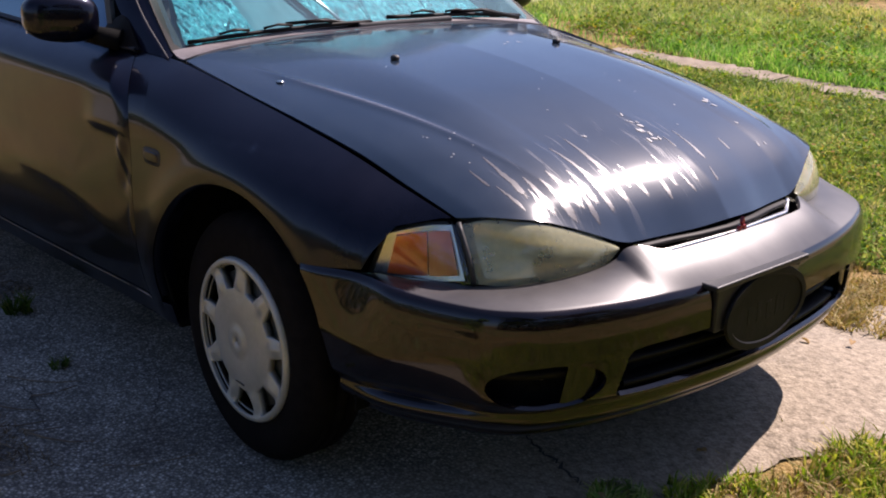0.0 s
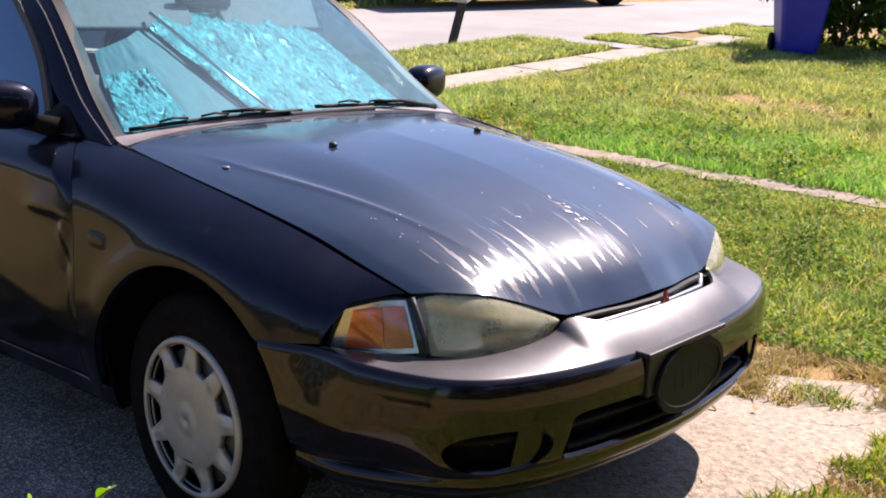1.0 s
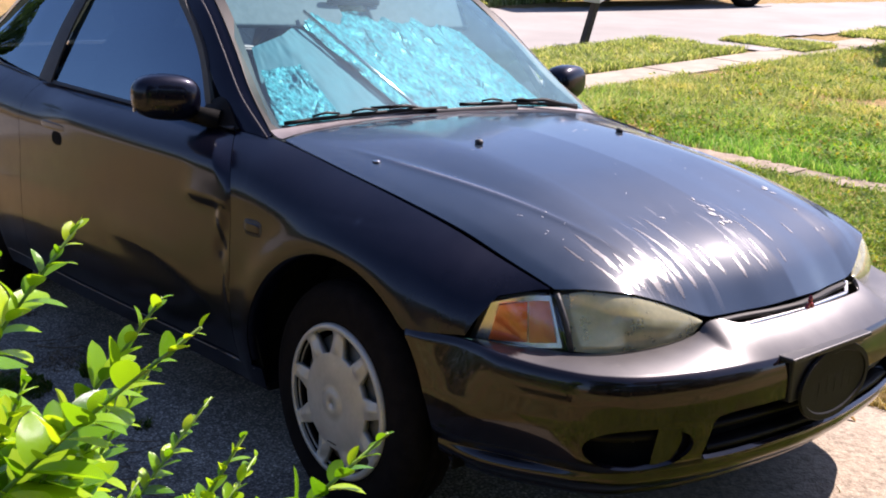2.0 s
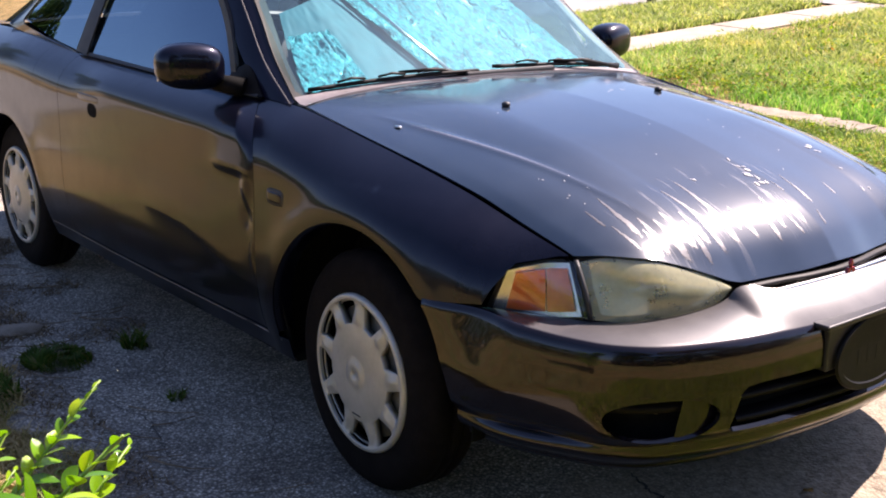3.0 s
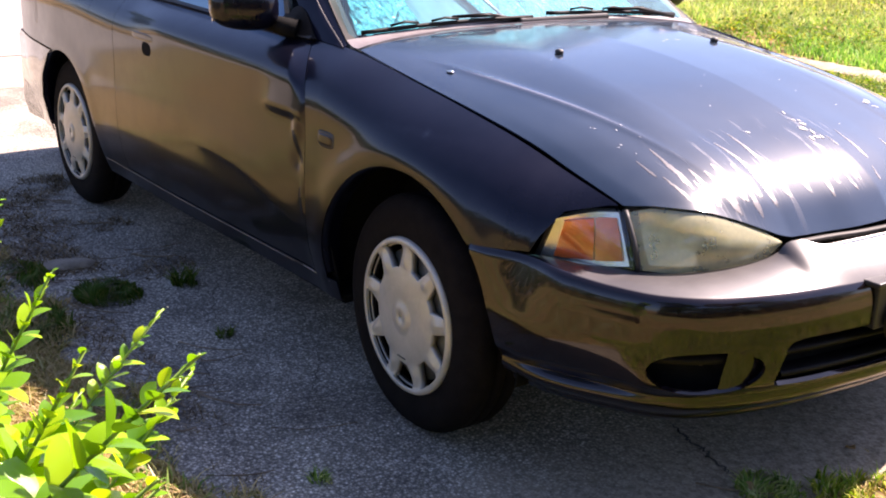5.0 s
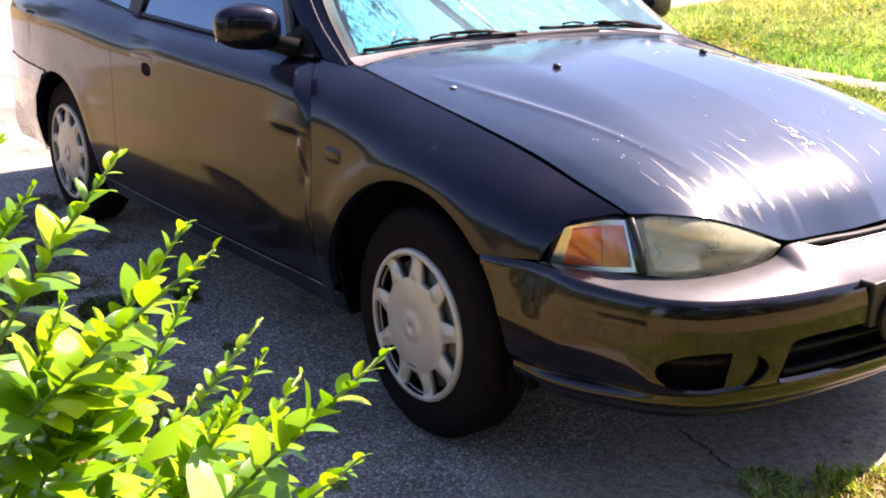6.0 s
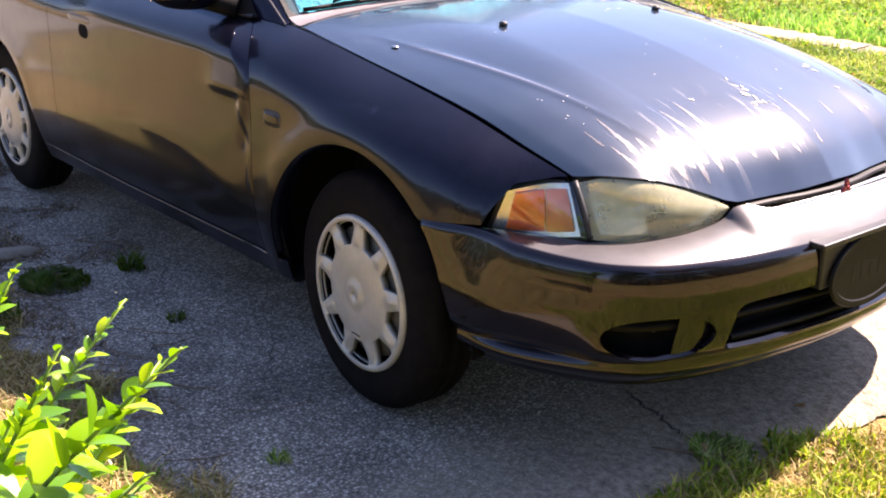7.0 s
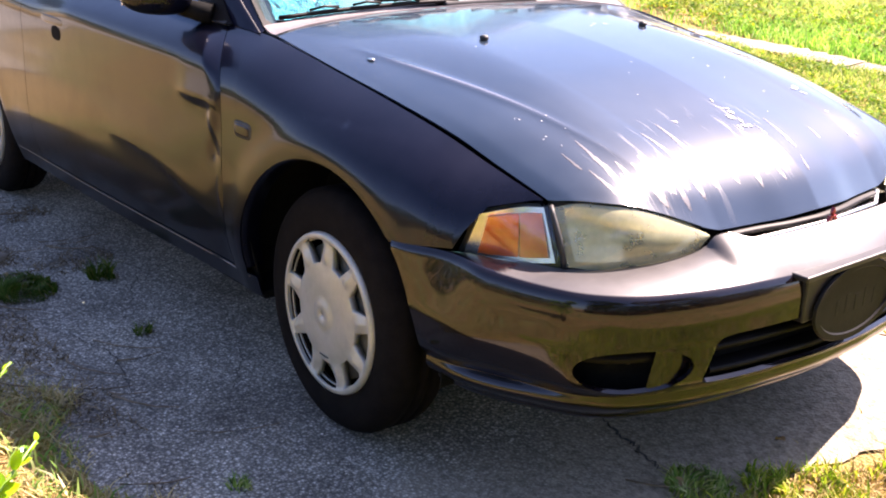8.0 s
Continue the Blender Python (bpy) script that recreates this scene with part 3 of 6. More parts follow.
for v in bumper.data.vertices:
    row, col = divmod(v.index, NB)
    if row < SHELF_ROWS:
        reach = .895 - abs(col / (NB - 1) * 2 - 1) * SHELF_END
        dulled.data[v.index].value = float(np.clip(row / SHELF_ROWS * 6 - (1 - reach / .06) * 6, 0, 1)) if reach > 0 else 0.0

# dark box behind the bumper's openings, with the slats of the lower grille
P = np.array([[(*plan_at(s, -.075), z) for s in np.linspace(-.80, .80, 60)] for z in np.linspace(.50, .30, 5)])
grid("bumper_beam", P, DARK, car, "", 0.02)
for z, d in ((.404, -.022), (.358, -.014)):
    P = np.array([[(*plan_at(s, d + e), z + f) for s in np.linspace(-.415, .415, 40)] for e, f in ((-.04, .004), (0, .006), (.004, .0), (0, -.006), (-.04, -.004))])
    grid("lower_grille_slat", P, PLATE, bumper, "", 0.002)
for sg in (-1, 1):
    P = np.array([[(*plan_at(sg * s, -.030 + .01 * k), z) for s in np.linspace(.545, .705, 12)] for k, z in ((0, .412), (1, .406), (1, .398), (0, .394))])
    grid("inlet_bar", P, PLATE, bumper, "", 0.004, flip=sg < 0)
    P = np.array([[(*plan_at(sg * (s + .02 * (.44 - z) / .1), -.012 + .006 * (1 - abs(2 * k - 1))), z) for k, s in ((0, .545), (.15, .54), (.5, .500), (.85, .452), (1, .446))] for z in np.linspace(.43, .345, 6)])
    grid("inlet_blank", P, PAINT_BUMPER, bumper, "", 0.006, flip=sg > 0)
    bm = bmesh.new()
    x, y = plan_at(sg * .60, -.03)
    bmesh.ops.create_uvsphere(bm, u_segments=10, v_segments=6, radius=.009, matrix=Matrix.Translation((x, y, .398)))
    part("inlet_bolt", bm, STEEL, bumper, "", True)

# grille slot under the hood edge
P = np.array([[(float(FY(abs(y))) + dx, y, z) for y in np.linspace(-.30, .30, 30)] for dx, z in ((-.05, .64), (-.05, .575), (.02, .570))])
grid("grille_recess", P, DARK, car, "", 0.004)
P = np.array([[(float(FY(abs(y))) + .012 + dx, y, z) for y in np.linspace(-.285, .285, 40)] for dx, z in ((-.03, .604), (0, .606), (.002, .602), (0, .599), (-.03, .599))])
grid("upper_grille_slat", P, PLATE, car, "", 0.002)
def trim_line(y):
    a = abs(y)
    return .760 - .05 * a - .9 * max(0, a - .235) ** 1.0 * .6, y, .5935 + .30 * max(0, a - .245)


P = np.array([[(trim_line(y)[0] + dx, y, trim_line(y)[2] + dz) for y in np.linspace(-.290, .290, 60)] for dx, dz in ((-.006, -.006), (-.006, .001), (-.004, .0025), (.003, .0025), (.005, .001), (.005, -.006))])
grid("grille_trim", P, CHROME, car, "dull bright trim strip", 0.0015)
bm = bmesh.new()
for a in (90, 210, 330):
    c, d = math.cos(radians(a)), math.sin(radians(a))
    q = [(0, 0), (0.009 * c - 0.006 * d, 0.009 * d + 0.006 * c), (0.020 * c, 0.020 * d), (0.009 * c + 0.006 * d, 0.009 * d - 0.006 * c)]
    f = [bm.verts.new((.775, u, .612 + v)) for u, v in q]
    b = [bm.verts.new((.782, u, .612 + v)) for u, v in q]
    bm.faces.new(b)
    for k in range(4):
        bm.faces.new((f[k], f[(k + 1) % 4], b[(k + 1) % 4], b[k]))
bmesh.ops.recalc_face_normals(bm, faces=bm.faces)
part("badge", bm, RED, car, "small red badge")

# lamps


def blend_lamp(name, top, bottom, n, m, bulge, material, parent, label, thick, sgn, inset=0.0, shrink=0.0):
    """A lens between a top and a bottom edge, each a list of points."""
    def along(pts, t):
        pts = np.array(pts, float)
        d = np.concatenate([[0], np.cumsum(np.linalg.norm(np.diff(pts, axis=0), axis=1))])
        d /= d[-1]
        return np.array([float(curve_of(list(zip(d, pts[:, k])))(t)) for k in range(3)])
    t0, t1 = shrink, 1 - shrink
    P = np.zeros((m, n, 3))
    for j, t in enumerate(np.linspace(t0, t1, n)):
        a, b = along(top, t), along(bottom, t)
        for i, w in enumerate(np.linspace(shrink, 1 - shrink, m)):
            p = a + (b - a) * w
            k = bulge * math.sin(math.pi * w) ** 0.7 * (0.4 + 0.6 * math.sin(math.pi * min(1, max(0, t))))
            out = np.array([0.86, -0.5, 0.12])
            out /= np.linalg.norm(out)
            P[i, j] = p + out * (k - inset)
    P[..., 1] *= -sgn
    return grid(name, P, material, parent, label, thick, flip=sgn > 0)


H_TOP = [(.541, -.627, .674), (.575, -.588, .684), (.627, -.528, .680), (.663, -.448, .659), (.688, -.378, .633), (.705, -.340, .612)]
H_BOT = [(.597, -.634, .566), (.640, -.576, .561), (.672, -.498, .561), (.696, -.412, .571), (.706, -.360, .586), (.709, -.338, .606)]
I_TOP = [(.441, -.733, .652), (.47, -.700, .664), (.500, -.664, .673), (.533, -.634, .675)]
I_BOT = [(.404, -.747, .556), (.46, -.712, .552), (.53, -.676, .556), (.588, -.640, .565)]
for sgn in (-1, 1):
    headlamp = blend_lamp("headlamp_housing", H_TOP, H_BOT, 14, 8, 0.0, BLACK, car, "headlamp with a yellowed lens", 0.004, sgn, inset=0.045)
    blend_lamp("lamp_reflector", H_TOP, H_BOT, 20, 10, -0.03, REFLECT, headlamp, "silver reflector", 0.002, sgn, inset=0.014, shrink=0.07)
    blend_lamp("lamp_lens", H_TOP, H_BOT, 40, 16, 0.016, LENS, headlamp, "yellowed, hazed clear lens", 0.0, sgn)
    bm = bmesh.new()
    for k in range(7):
        t = .34 + k * .022
        a = Vector((.655 + .10 * (t - .3), -.53 + (t - .3) * .62, .648 - .05 * (t - .3)))
        tube(bm, [(a.x, a.y * -sgn, a.z), (a.x + .01, a.y * -sgn, a.z - .026)], 0.0012, 5)
    part("lens_flutes", bm, LENS_RIB, headlamp, "moulded ribs", True)
    ind = blend_lamp("indicator_housing", I_TOP, I_BOT, 12, 8, 0.0, BLACK, car, "front indicator with an amber lens", 0.003, sgn, inset=0.03)
    blend_lamp("indicator_back", I_TOP, I_BOT, 10, 6, 0.0, REFLECT, ind, "pale reflector", 0.002, sgn, inset=0.013, shrink=0.04)

    def sub(a, b, lo, hi):
        def q(pts, t):
            pts = np.array(pts, float)
            d = np.concatenate([[0], np.cumsum(np.linalg.norm(np.diff(pts, axis=0), axis=1))])
            return np.array([np.interp(t, d / d[-1], pts[:, k]) for k in range(3)])
        return [tuple(q(I_TOP, t) * (1 - lo) + q(I_BOT, t) * lo) for t in np.linspace(a, b, 5)], [tuple(q(I_TOP, t) * (1 - hi) + q(I_BOT, t) * hi) for t in np.linspace(a, b, 5)]
    for nm, a, b, mt in (("amber_lens", .17, .59, AMBER), ("amber_lens", .61, .90, AMBER_PALE)):
        tp, bt = sub(a, b, .13, .86)
        blend_lamp(nm, tp, bt, 12, 8, 0.004, mt, ind, "amber inner lens", 0.004, sgn, inset=0.006)
    blend_lamp("clear_lens", I_TOP, I_BOT, 20, 12, 0.007, LENS_CLEAR, ind, "clear outer lens", 0.0, sgn)
    # black rubber strip between indicator and headlamp
    bm = bmesh.new()
    tube(bm, [(.537 + .056 * w + .012 * math.sin(math.pi * w), (-.631 - .006 * w - .006 * math.sin(math.pi * w)) * -sgn, .677 - .113 * w) for w in np.linspace(0, 1, 9)], 0.0055, 6)
    part("lamp_gasket", bm, BLACK, ind, "", True)

# number plate bracket with an oval dark plate
bm = bmesh.new()
box(bm, (.845, -.214, .440), (.872, .104, .535))
box(bm, (.838, -.236, .537), (.884, .118, .549))
bracket = part("plate_bracket", bm, BRACKET, car, "black bracket with an oval plate", bevel=0.003)
bm = bmesh.new()
lower = [bm.verts.new((.877, -.030 + .158 * math.cos(a), .455 + .090 * math.sin(a))) for a in np.linspace(0, math.tau, 49)[:-1]]
upper = [bm.verts.new((.883, -.030 + .155 * math.cos(a), .455 + .087 * math.sin(a))) for a in np.linspace(0, math.tau, 49)[:-1]]
inner = [bm.verts.new((.883, -.030 + .140 * math.cos(a), .455 + .074 * math.sin(a))) for a in np.linspace(0, math.tau, 49)[:-1]]
deep = [bm.verts.new((.880, -.030 + .137 * math.cos(a), .455 + .071 * math.sin(a))) for a in np.linspace(0, math.tau, 49)[:-1]]
for p, q in ((lower, upper), (upper, inner), (inner, deep)):
    for k in range(48):
        bm.faces.new((p[k], p[(k + 1) % 48], q[(k + 1) % 48], q[k]))
bm.faces.new(deep)
bm.faces.new(lower[::-1])
part("oval_plate", bm, PLATE, bracket, "dark oval plate with faint raised marks")
for k in range(5):
    y = -.105 + k * .036
    bm = bmesh.new()
    box(bm, (.8785, y, .432), (.8803, y + .010 + .004 * (k % 3), .470 + .008 * (k % 2)))
    part("raised_mark", bm, PLATE, bracket, "", bevel=0.001)

# dark inner shell, floor and wheel wells
for sgn in (-1, 1):
    for a, b in ((-3.25, -2.73), (-1.98, -.36)):
        P = np.array([[(x, sgn * (float(side_y(x, min(z, float(ZS(x)) - .01))) - .022), min(z, float(ZS(x)) - .01)) for x in np.linspace(a, b, 24)] for z in np.linspace(.92, .24, 10)])
        grid("inner_panel", P, DARK, car, "", 0.004, flip=sgn > 0)
    for cx, cz, r in ((AX, AZ, AR + .04), (BX, BZ, BR + .015)):
        a = np.linspace(-.10, math.pi + .10, 40)
        P = np.array([[(cx + r * math.cos(t), sgn * y, min(cz + r * math.sin(t), float(ZS(cx + r * math.cos(t))) - .03)) for t in a] for y in (.775, .66, .56)])
        grid("wheel_well", P, DARK, car, "black wheel housing", 0.004, flip=sgn < 0)
        P = np.array([[(cx + rr * math.cos(t), sgn * .56, cz + rr * math.sin(t)) for t in a] for rr in (r, .02)])
        grid("wheel_well_wall", P, DARK, car, "", 0.004, flip=sgn < 0)
bm = bmesh.new()
box(bm, (-3.25, -.56, .20), (.30, .56, .235))
box(bm, (-1.99, -.765, .215), (-.34, .765, .235))
part("floor_pan", bm, DARK, car)
bm = bmesh.new()
box(bm, (-.40, -.55, .24), (.66, .55, .50))
# upper box added to stop sun coming through the grille slot
box(bm, (.60, -.50, .50), (.67, .50, .60))
part("engine_block", bm, DARK, car)
bm = bmesh.new()
box(bm, (-.46, -.65, .24), (-.43, .65, .85))
part("firewall", bm, DARK, car)
# unseen sheet behind the bumper, added to stop sun leaking onto the ground
P = np.array([[(x0 + (x - x0) * w, y * w, .285) for x, y in [plan_at(q, -.085) for q in np.linspace(-.80, .80, 40)]] for w in (.05, .5, 1.0) for x0 in (.25,)])
grid("light_stop_sheet", P, DARK, car, "", 0.01)

# unseen black panel, added to deepen the shade on the ground under the bumper
bm = bmesh.new()
box(bm, (-.30, -.54, .204), (.50, .54, .214))
part("under_blocker", bm, DARK, car, "unseen black panel under the engine, added to deepen the shade", bevel=.003)

# greenhouse: curves of the pillars and the roof rail on one side, as (x, y, z)


def poly(pts, n):
    pts = np.array(pts, float)
    d = np.concatenate([[0], np.cumsum(np.linalg.norm(np.diff(pts, axis=0), axis=1))])
    t = np.linspace(0, d[-1], n)
    return np.stack([curve_of(list(zip(d, pts[:, k])))(t) for k in range(3)], 1)


def strip(name, edges, material, parent, label="", thick=0.004, n=30, both=True, flip=False):
    """A sheet lofted over two or more long edges, on both sides of the car."""
    for sgn in (-1, 1) if both else (-1,):
        P = np.stack([poly(e, n) for e in edges])
        P[..., 1] *= -sgn
        ob = grid(name, P, material, parent, label, thick, flip=(sgn > 0) != flip)
    return ob


A_OUT = [(-.47, -.690, .880), (-.636, -.668, .975), (-.77, -.640, 1.085), (-.924, -.608, 1.205), (-1.10, -.575, 1.290)]
A_IN = [(-.487, -.655, .893), (-.636, -.625, .990), (-.77, -.592, 1.102), (-.924, -.560, 1.222), (-1.06, -.535, 1.305)]
A_REAR = [(-.585, -.702, .888), (-.72, -.688, .975), (-.86, -.655, 1.085), (-1.02, -.618, 1.205), (-1.20, -.585, 1.283)]
strip("windscreen_pillar", [A_IN, A_OUT, A_REAR], PAINT, car, "black windscreen pillar")
strip("pillar_trim", [[(x - .001, y + .001, z + .004) for x, y, z in A_OUT], [(x + .001, y - .001, z + .004) for x, y, z in A_OUT], [(x - .001, y - .003, z + .002) for x, y, z in A_OUT]], SEAL, car, "worn pale pillar strip", 0.002)
strip("pillar_seal", [[(x, y + .020, z + .003) for x, y, z in A_IN], [(x + .004, y - .016, z + .001) for x, y, z in A_IN]], PLATE, car, "black windscreen seal", 0.003)
# roof
P = np.array([[(x + 0.04 * (1 - u * u), u * w, z + .055 * (1 - u * u)) for u in np.linspace(-1, 1, 31)] for x, w, z in ((-1.06, .535, 1.305), (-1.2, .545, 1.318), (-1.5, .55, 1.325), (-1.9, .545, 1.315), (-2.15, .53, 1.29))])
grid("roof", P, PAINT, car, "", 0.005, flip=True)
strip("roof_rail", [[(-1.06, -.535, 1.305), (-1.2, -.545, 1.318), (-1.5, -.55, 1.325), (-1.9, -.545, 1.315), (-2.15, -.53, 1.29)], [(-1.10, -.575, 1.290), (-1.2, -.588, 1.286), (-1.5, -.60, 1.285), (-1.9, -.595, 1.272), (-2.2, -.575, 1.235)]], PAINT, car, "")
# windscreen
P = np.array([[(xb + (xt - xb) * w, u * (.655 + (.535 - .655) * w), zb + (zt - zb) * w + .012 * math.sin(math.pi * w)) for u in np.linspace(-1, 1, 33) for xb, xt, zb, zt in (((-.487 + .013 * (1 - u * u)), (-1.06 + .04 * (1 - u * u)), .893 + .036 * (1 - u * u), 1.305 + .055 * (1 - u * u)),)] for w in np.linspace(0, 1, 16)])
grid("windscreen", P, SCREEN, car, "tinted windscreen glass reflecting the sky", 0.0, flip=False)
# cowl in front of the windscreen
P = np.array([[(XH - .004 - .012 * (1 - u * u) + (xb - XH + .012 * (1 - u * u)) * w, u * .668, zr + .001 + (zb - zr - .0) * w - .006 * math.sin(math.pi * w)) for u in np.linspace(-1, 1, 33) for xb, zr, zb in ((-.487 + .013 * (1 - u * u), float(ZR(abs(u) * .676)), .893 + .036 * (1 - u * u)),)] for w in np.linspace(0, 1, 6)])
P[..., 0] = np.minimum(P[..., 0], XH - .004 - .0 * P[..., 1])
cowl = grid("cowl_panel", P, GREY, car, "purple-grey weathered cowl panel", 0.004, flip=True)
# belt, mirror corners, door glass and its frame
WB = [(-.765, -.722, .897), (-1.1, -.738, .903), (-1.45, -.748, .910), (-1.70, -.750, .916)]
W_TOP = [(-.765, -.700, .935), (-.86, -.664, 1.065), (-1.02, -.625, 1.190), (-1.16, -.602, 1.262), (-1.4, -.601, 1.272), (-1.60, -.60, 1.272)]
strip("door_glass", [WB, [(-.765, -.713, .915), (-.92, -.700, .99), (-1.16, -.690, 1.06), (-1.42, -.680, 1.09), (-1.67, -.680, 1.09)], W_TOP], WINDOW, car, "dark door window reflecting blue sky", 0.0, flip=True)
strip("window_frame", [[(x + .028, y - .004, z + .010) for x, y, z in W_TOP[:4]] + [(-1.4, -.602, 1.286), (-1.62, -.60, 1.286)], [(x, y - .004, z) for x, y, z in W_TOP]], BLACK, car, "", 0.012)
strip("belt_moulding", [[(-.60, -.708, .893), (-1.1, -.734, .905), (-1.74, -.746, .922)], [(-.60, -.716, .886), (-1.1, -.742, .897), (-1.74, -.752, .912)]], BLACK, car, "", 0.006, flip=True)
strip("mirror_corner", [[(-.585, -.704, .888), (-.70, -.686, .965), (-.765, -.700, .935)], [(-.60, -.712, .886), (-.68, -.718, .892), (-.765, -.724, .895)]], PLATE, car, "black mirror corner", 0.006, flip=True)
strip("centre_pillar", [[(-1.69, -.754, .915), (-1.66, -.690, 1.09), (-1.61, -.606, 1.275)], [(-1.735, -.757, .918), (-1.70, -.693, 1.09), (-1.65, -.609, 1.275)], [(-1.79, -.752, .920), (-1.745, -.690, 1.09), (-1.69, -.604, 1.275)]], BLACK, car, "black centre pillar", 0.006, flip=True)
QB = [(-1.80, -.748, .922), (-2.0, -.745, .942), (-2.2, -.736, .966), (-2.375, -.722, .990)]
QT = [(-1.70, -.602, 1.270), (-1.9, -.60, 1.265), (-2.10, -.615, 1.205), (-2.30, -.67, 1.075)]
strip("quarter_glass", [QB, [(a[0] * .5 + b[0] * .5, a[1] * .5 + b[1] * .5 - .008, a[2] * .5 + b[2] * .5) for a, b in zip(QB, QT)], QT], WINDOW, car, "rear side window reflecting a tree", 0.0, flip=True)
strip("rear_pillar", [[(-1.7, -.598, 1.285), (-1.95, -.59, 1.275), (-2.16, -.60, 1.225), (-2.33, -.655, 1.095), (-2.42, -.715, .990), (-2.20, -.737, .955), (-1.79, -.75, .915)], [(-1.7, -.58, 1.295), (-2.0, -.575, 1.29), (-2.25, -.565, 1.235), (-2.48, -.60, 1.10), (-2.66, -.69, .965), (-2.40, -.725, .945), (-1.79, -.738, .914)]], PAINT, car, "", 0.004, n=50)
# tail
P = np.array([[(x, u * w, z + c * (1 - u * u)) for u in np.linspace(-1, 1, 25)] for x, w, z, c in ((-2.15, .53, 1.29, .055), (-2.45, .61, 1.11, .05), (-2.66, .72, .965, .03))])
grid("rear_window", P, WINDOW, car, "", 0.0)
P = np.array([[(x, u * float(w), z + c * (1 - u * u)) for u in np.linspace(-1, 1, 25)] for x, w, z, c in ((-2.66, .69, .958, .02), (-2.9, .675, .945, .022), (-3.15, .645, .935, .022), (-3.29, .60, .91, .02), (-3.33, .59, .80, .01), (-3.34, .60, .65, .0))])
grid("boot_lid", P, PAINT, car, "", 0.004)
P = np.array([[(*[(-3.0, -.79), (-3.2, -.755), (-3.31, -.68), (-3.37, -.5), (-3.40, -.25), (-3.405, 0), (-3.40, .25), (-3.37, .5), (-3.31, .68), (-3.2, .755), (-3.0, .79)][k][:2], z) for k in range(11)] for z in (.622, .60, .50, .40, .30, .245)])
P[0, :, 0] += .03
P[-1, :, 0] += .06
full = []
for row in P:
    z = row[0, 2]
    lead = [(x, -float(side_y(x, z)), z) for x in np.linspace(BX - math.sqrt(max(BR ** 2 - (z - BZ) ** 2, 0.0)) if z > BZ else BX - BR, -2.95, 12)]
    full.append(lead + [tuple(p) for p in row[1:-1]] + [(x, -y, z_) for x, y, z_ in lead[::-1]])
grid("rear_bumper", np.array(full), PAINT_BUMPER, car, "", 0.006, flip=True)
for sgn in (-1, 1):
    bm = bmesh.new()
    box(bm, (-3.35, sgn * .60 - .09, .66), (-3.27, sgn * .60 + .06, .80))
    part("tail_lamp", bm, RED, car, "red tail lamp", bevel=0.01)

# mirrors, handles, side repeaters


def rounded(name, centre, size, material, parent, label="", power=3.2, squash=None, turn=0.0, seg=24):
    bm = bmesh.new()
    bmesh.ops.create_uvsphere(bm, u_segments=seg * 2, v_segments=seg, radius=1.0)
    for v in bm.verts:
        d = v.co
        k = (abs(d.x) ** power + abs(d.y) ** power + abs(d.z) ** power) ** (-1 / power)
        q = Vector((d.x * k * size[0] / 2, d.y * k * size[1] / 2, d.z * k * size[2] / 2))
        if squash:
            q = squash(q)
        v.co = Vector(centre) + Matrix.Rotation(turn, 3, "Z") @ q
    return part(name, bm, material, parent, label, True)


for sgn in (-1, 1):
    def squash(q, sgn=sgn):
        out = q.y * sgn / .09
        return Vector((q.x * (1 - .15 * out), q.y, q.z * (1 - .08 * max(0, out)) + .004 * out))
    shell = rounded("door_mirror", (-.752, sgn * .838, .966), (.110, .190, .128), PAINT, car, "black door mirror housing", 2.9, squash, radians(-8 * -sgn))
    bm = bmesh.new()
    box(bm, (-.808, sgn * .838 - .07, .923), (-.802, sgn * .838 + .07, .999))
    part("mirror_glass", bm, CHROME, shell, "mirror glass")
    bm = bmesh.new()
    tube(bm, [(-.745, sgn * .775, .922), (-.715, sgn * .745, .914), (-.675, sgn * .712, .906)], .021, 10, 1.4)
    part("mirror_arm", bm, DARK, shell, "", True)
    y = float(side_y(-1.5, .77))
    rounded("handle_recess", (-1.465, sgn * (y - .003), .757), (.125, .016, .072), DARK, car, "dark hollow behind the handle", 2.6)
    rounded("door_handle", (-1.49, sgn * (y - .001), .793), (.20, .011, .028), PAINT, car, "black pull handle", 4.0)
    y = float(side_y(-.342, .672))
    rounded("side_repeater", (-.342, sgn * (y + .001), .672), (.083, .014, .044), BLACK, car, "small dark side repeater lamp", 4.0, turn=sgn * -.03)
    rounded("repeater_lens", (-.342, sgn * (y + .0035), .672), (.068, .013, .030), PAINT, car, "", 4.0, turn=sgn * -.03)

# fuel flap on the right rear quarter
flap_x, flap_z = -2.66, .775
y = float(side_y(flap_x, flap_z))
rounded("fuel_flap_gap", (flap_x, -(y - .0040), flap_z), (.152, .012, .152), DARK, car, "", 5.0, seg=12)
rounded("fuel_flap", (flap_x, -(y - .0030), flap_z), (.142, .012, .142), PAINT, car, "square fuel flap in body colour", 5.0, seg=12)

# washer nozzles and a rubber stop on the hood


def hood_at(x, y):
    lo, hi = 0.0, 1.0
    for _ in range(22):
        mid = (lo + hi) / 2
        p = hood_point(y / (0.674 - 0.039 * mid ** 2.2), mid)
        lo, hi = (mid, hi) if p[0] < x else (lo, mid)
    return p


for y in (-.278, .322):
    p = hood_at(-.078, y)
    n = rounded("washer_nozzle", (p[0], p[1], p[2] + .005), (.024, .020, .016), BLACK, car, "black washer nozzle", 2.5, seg=8)
p = hood_at(-.142, -.58)
rounded("paint_blister", (p[0], p[1], p[2] + .002), (.022, .016, .006), CHROME, car, "bare pale fleck", 2.5, seg=6)

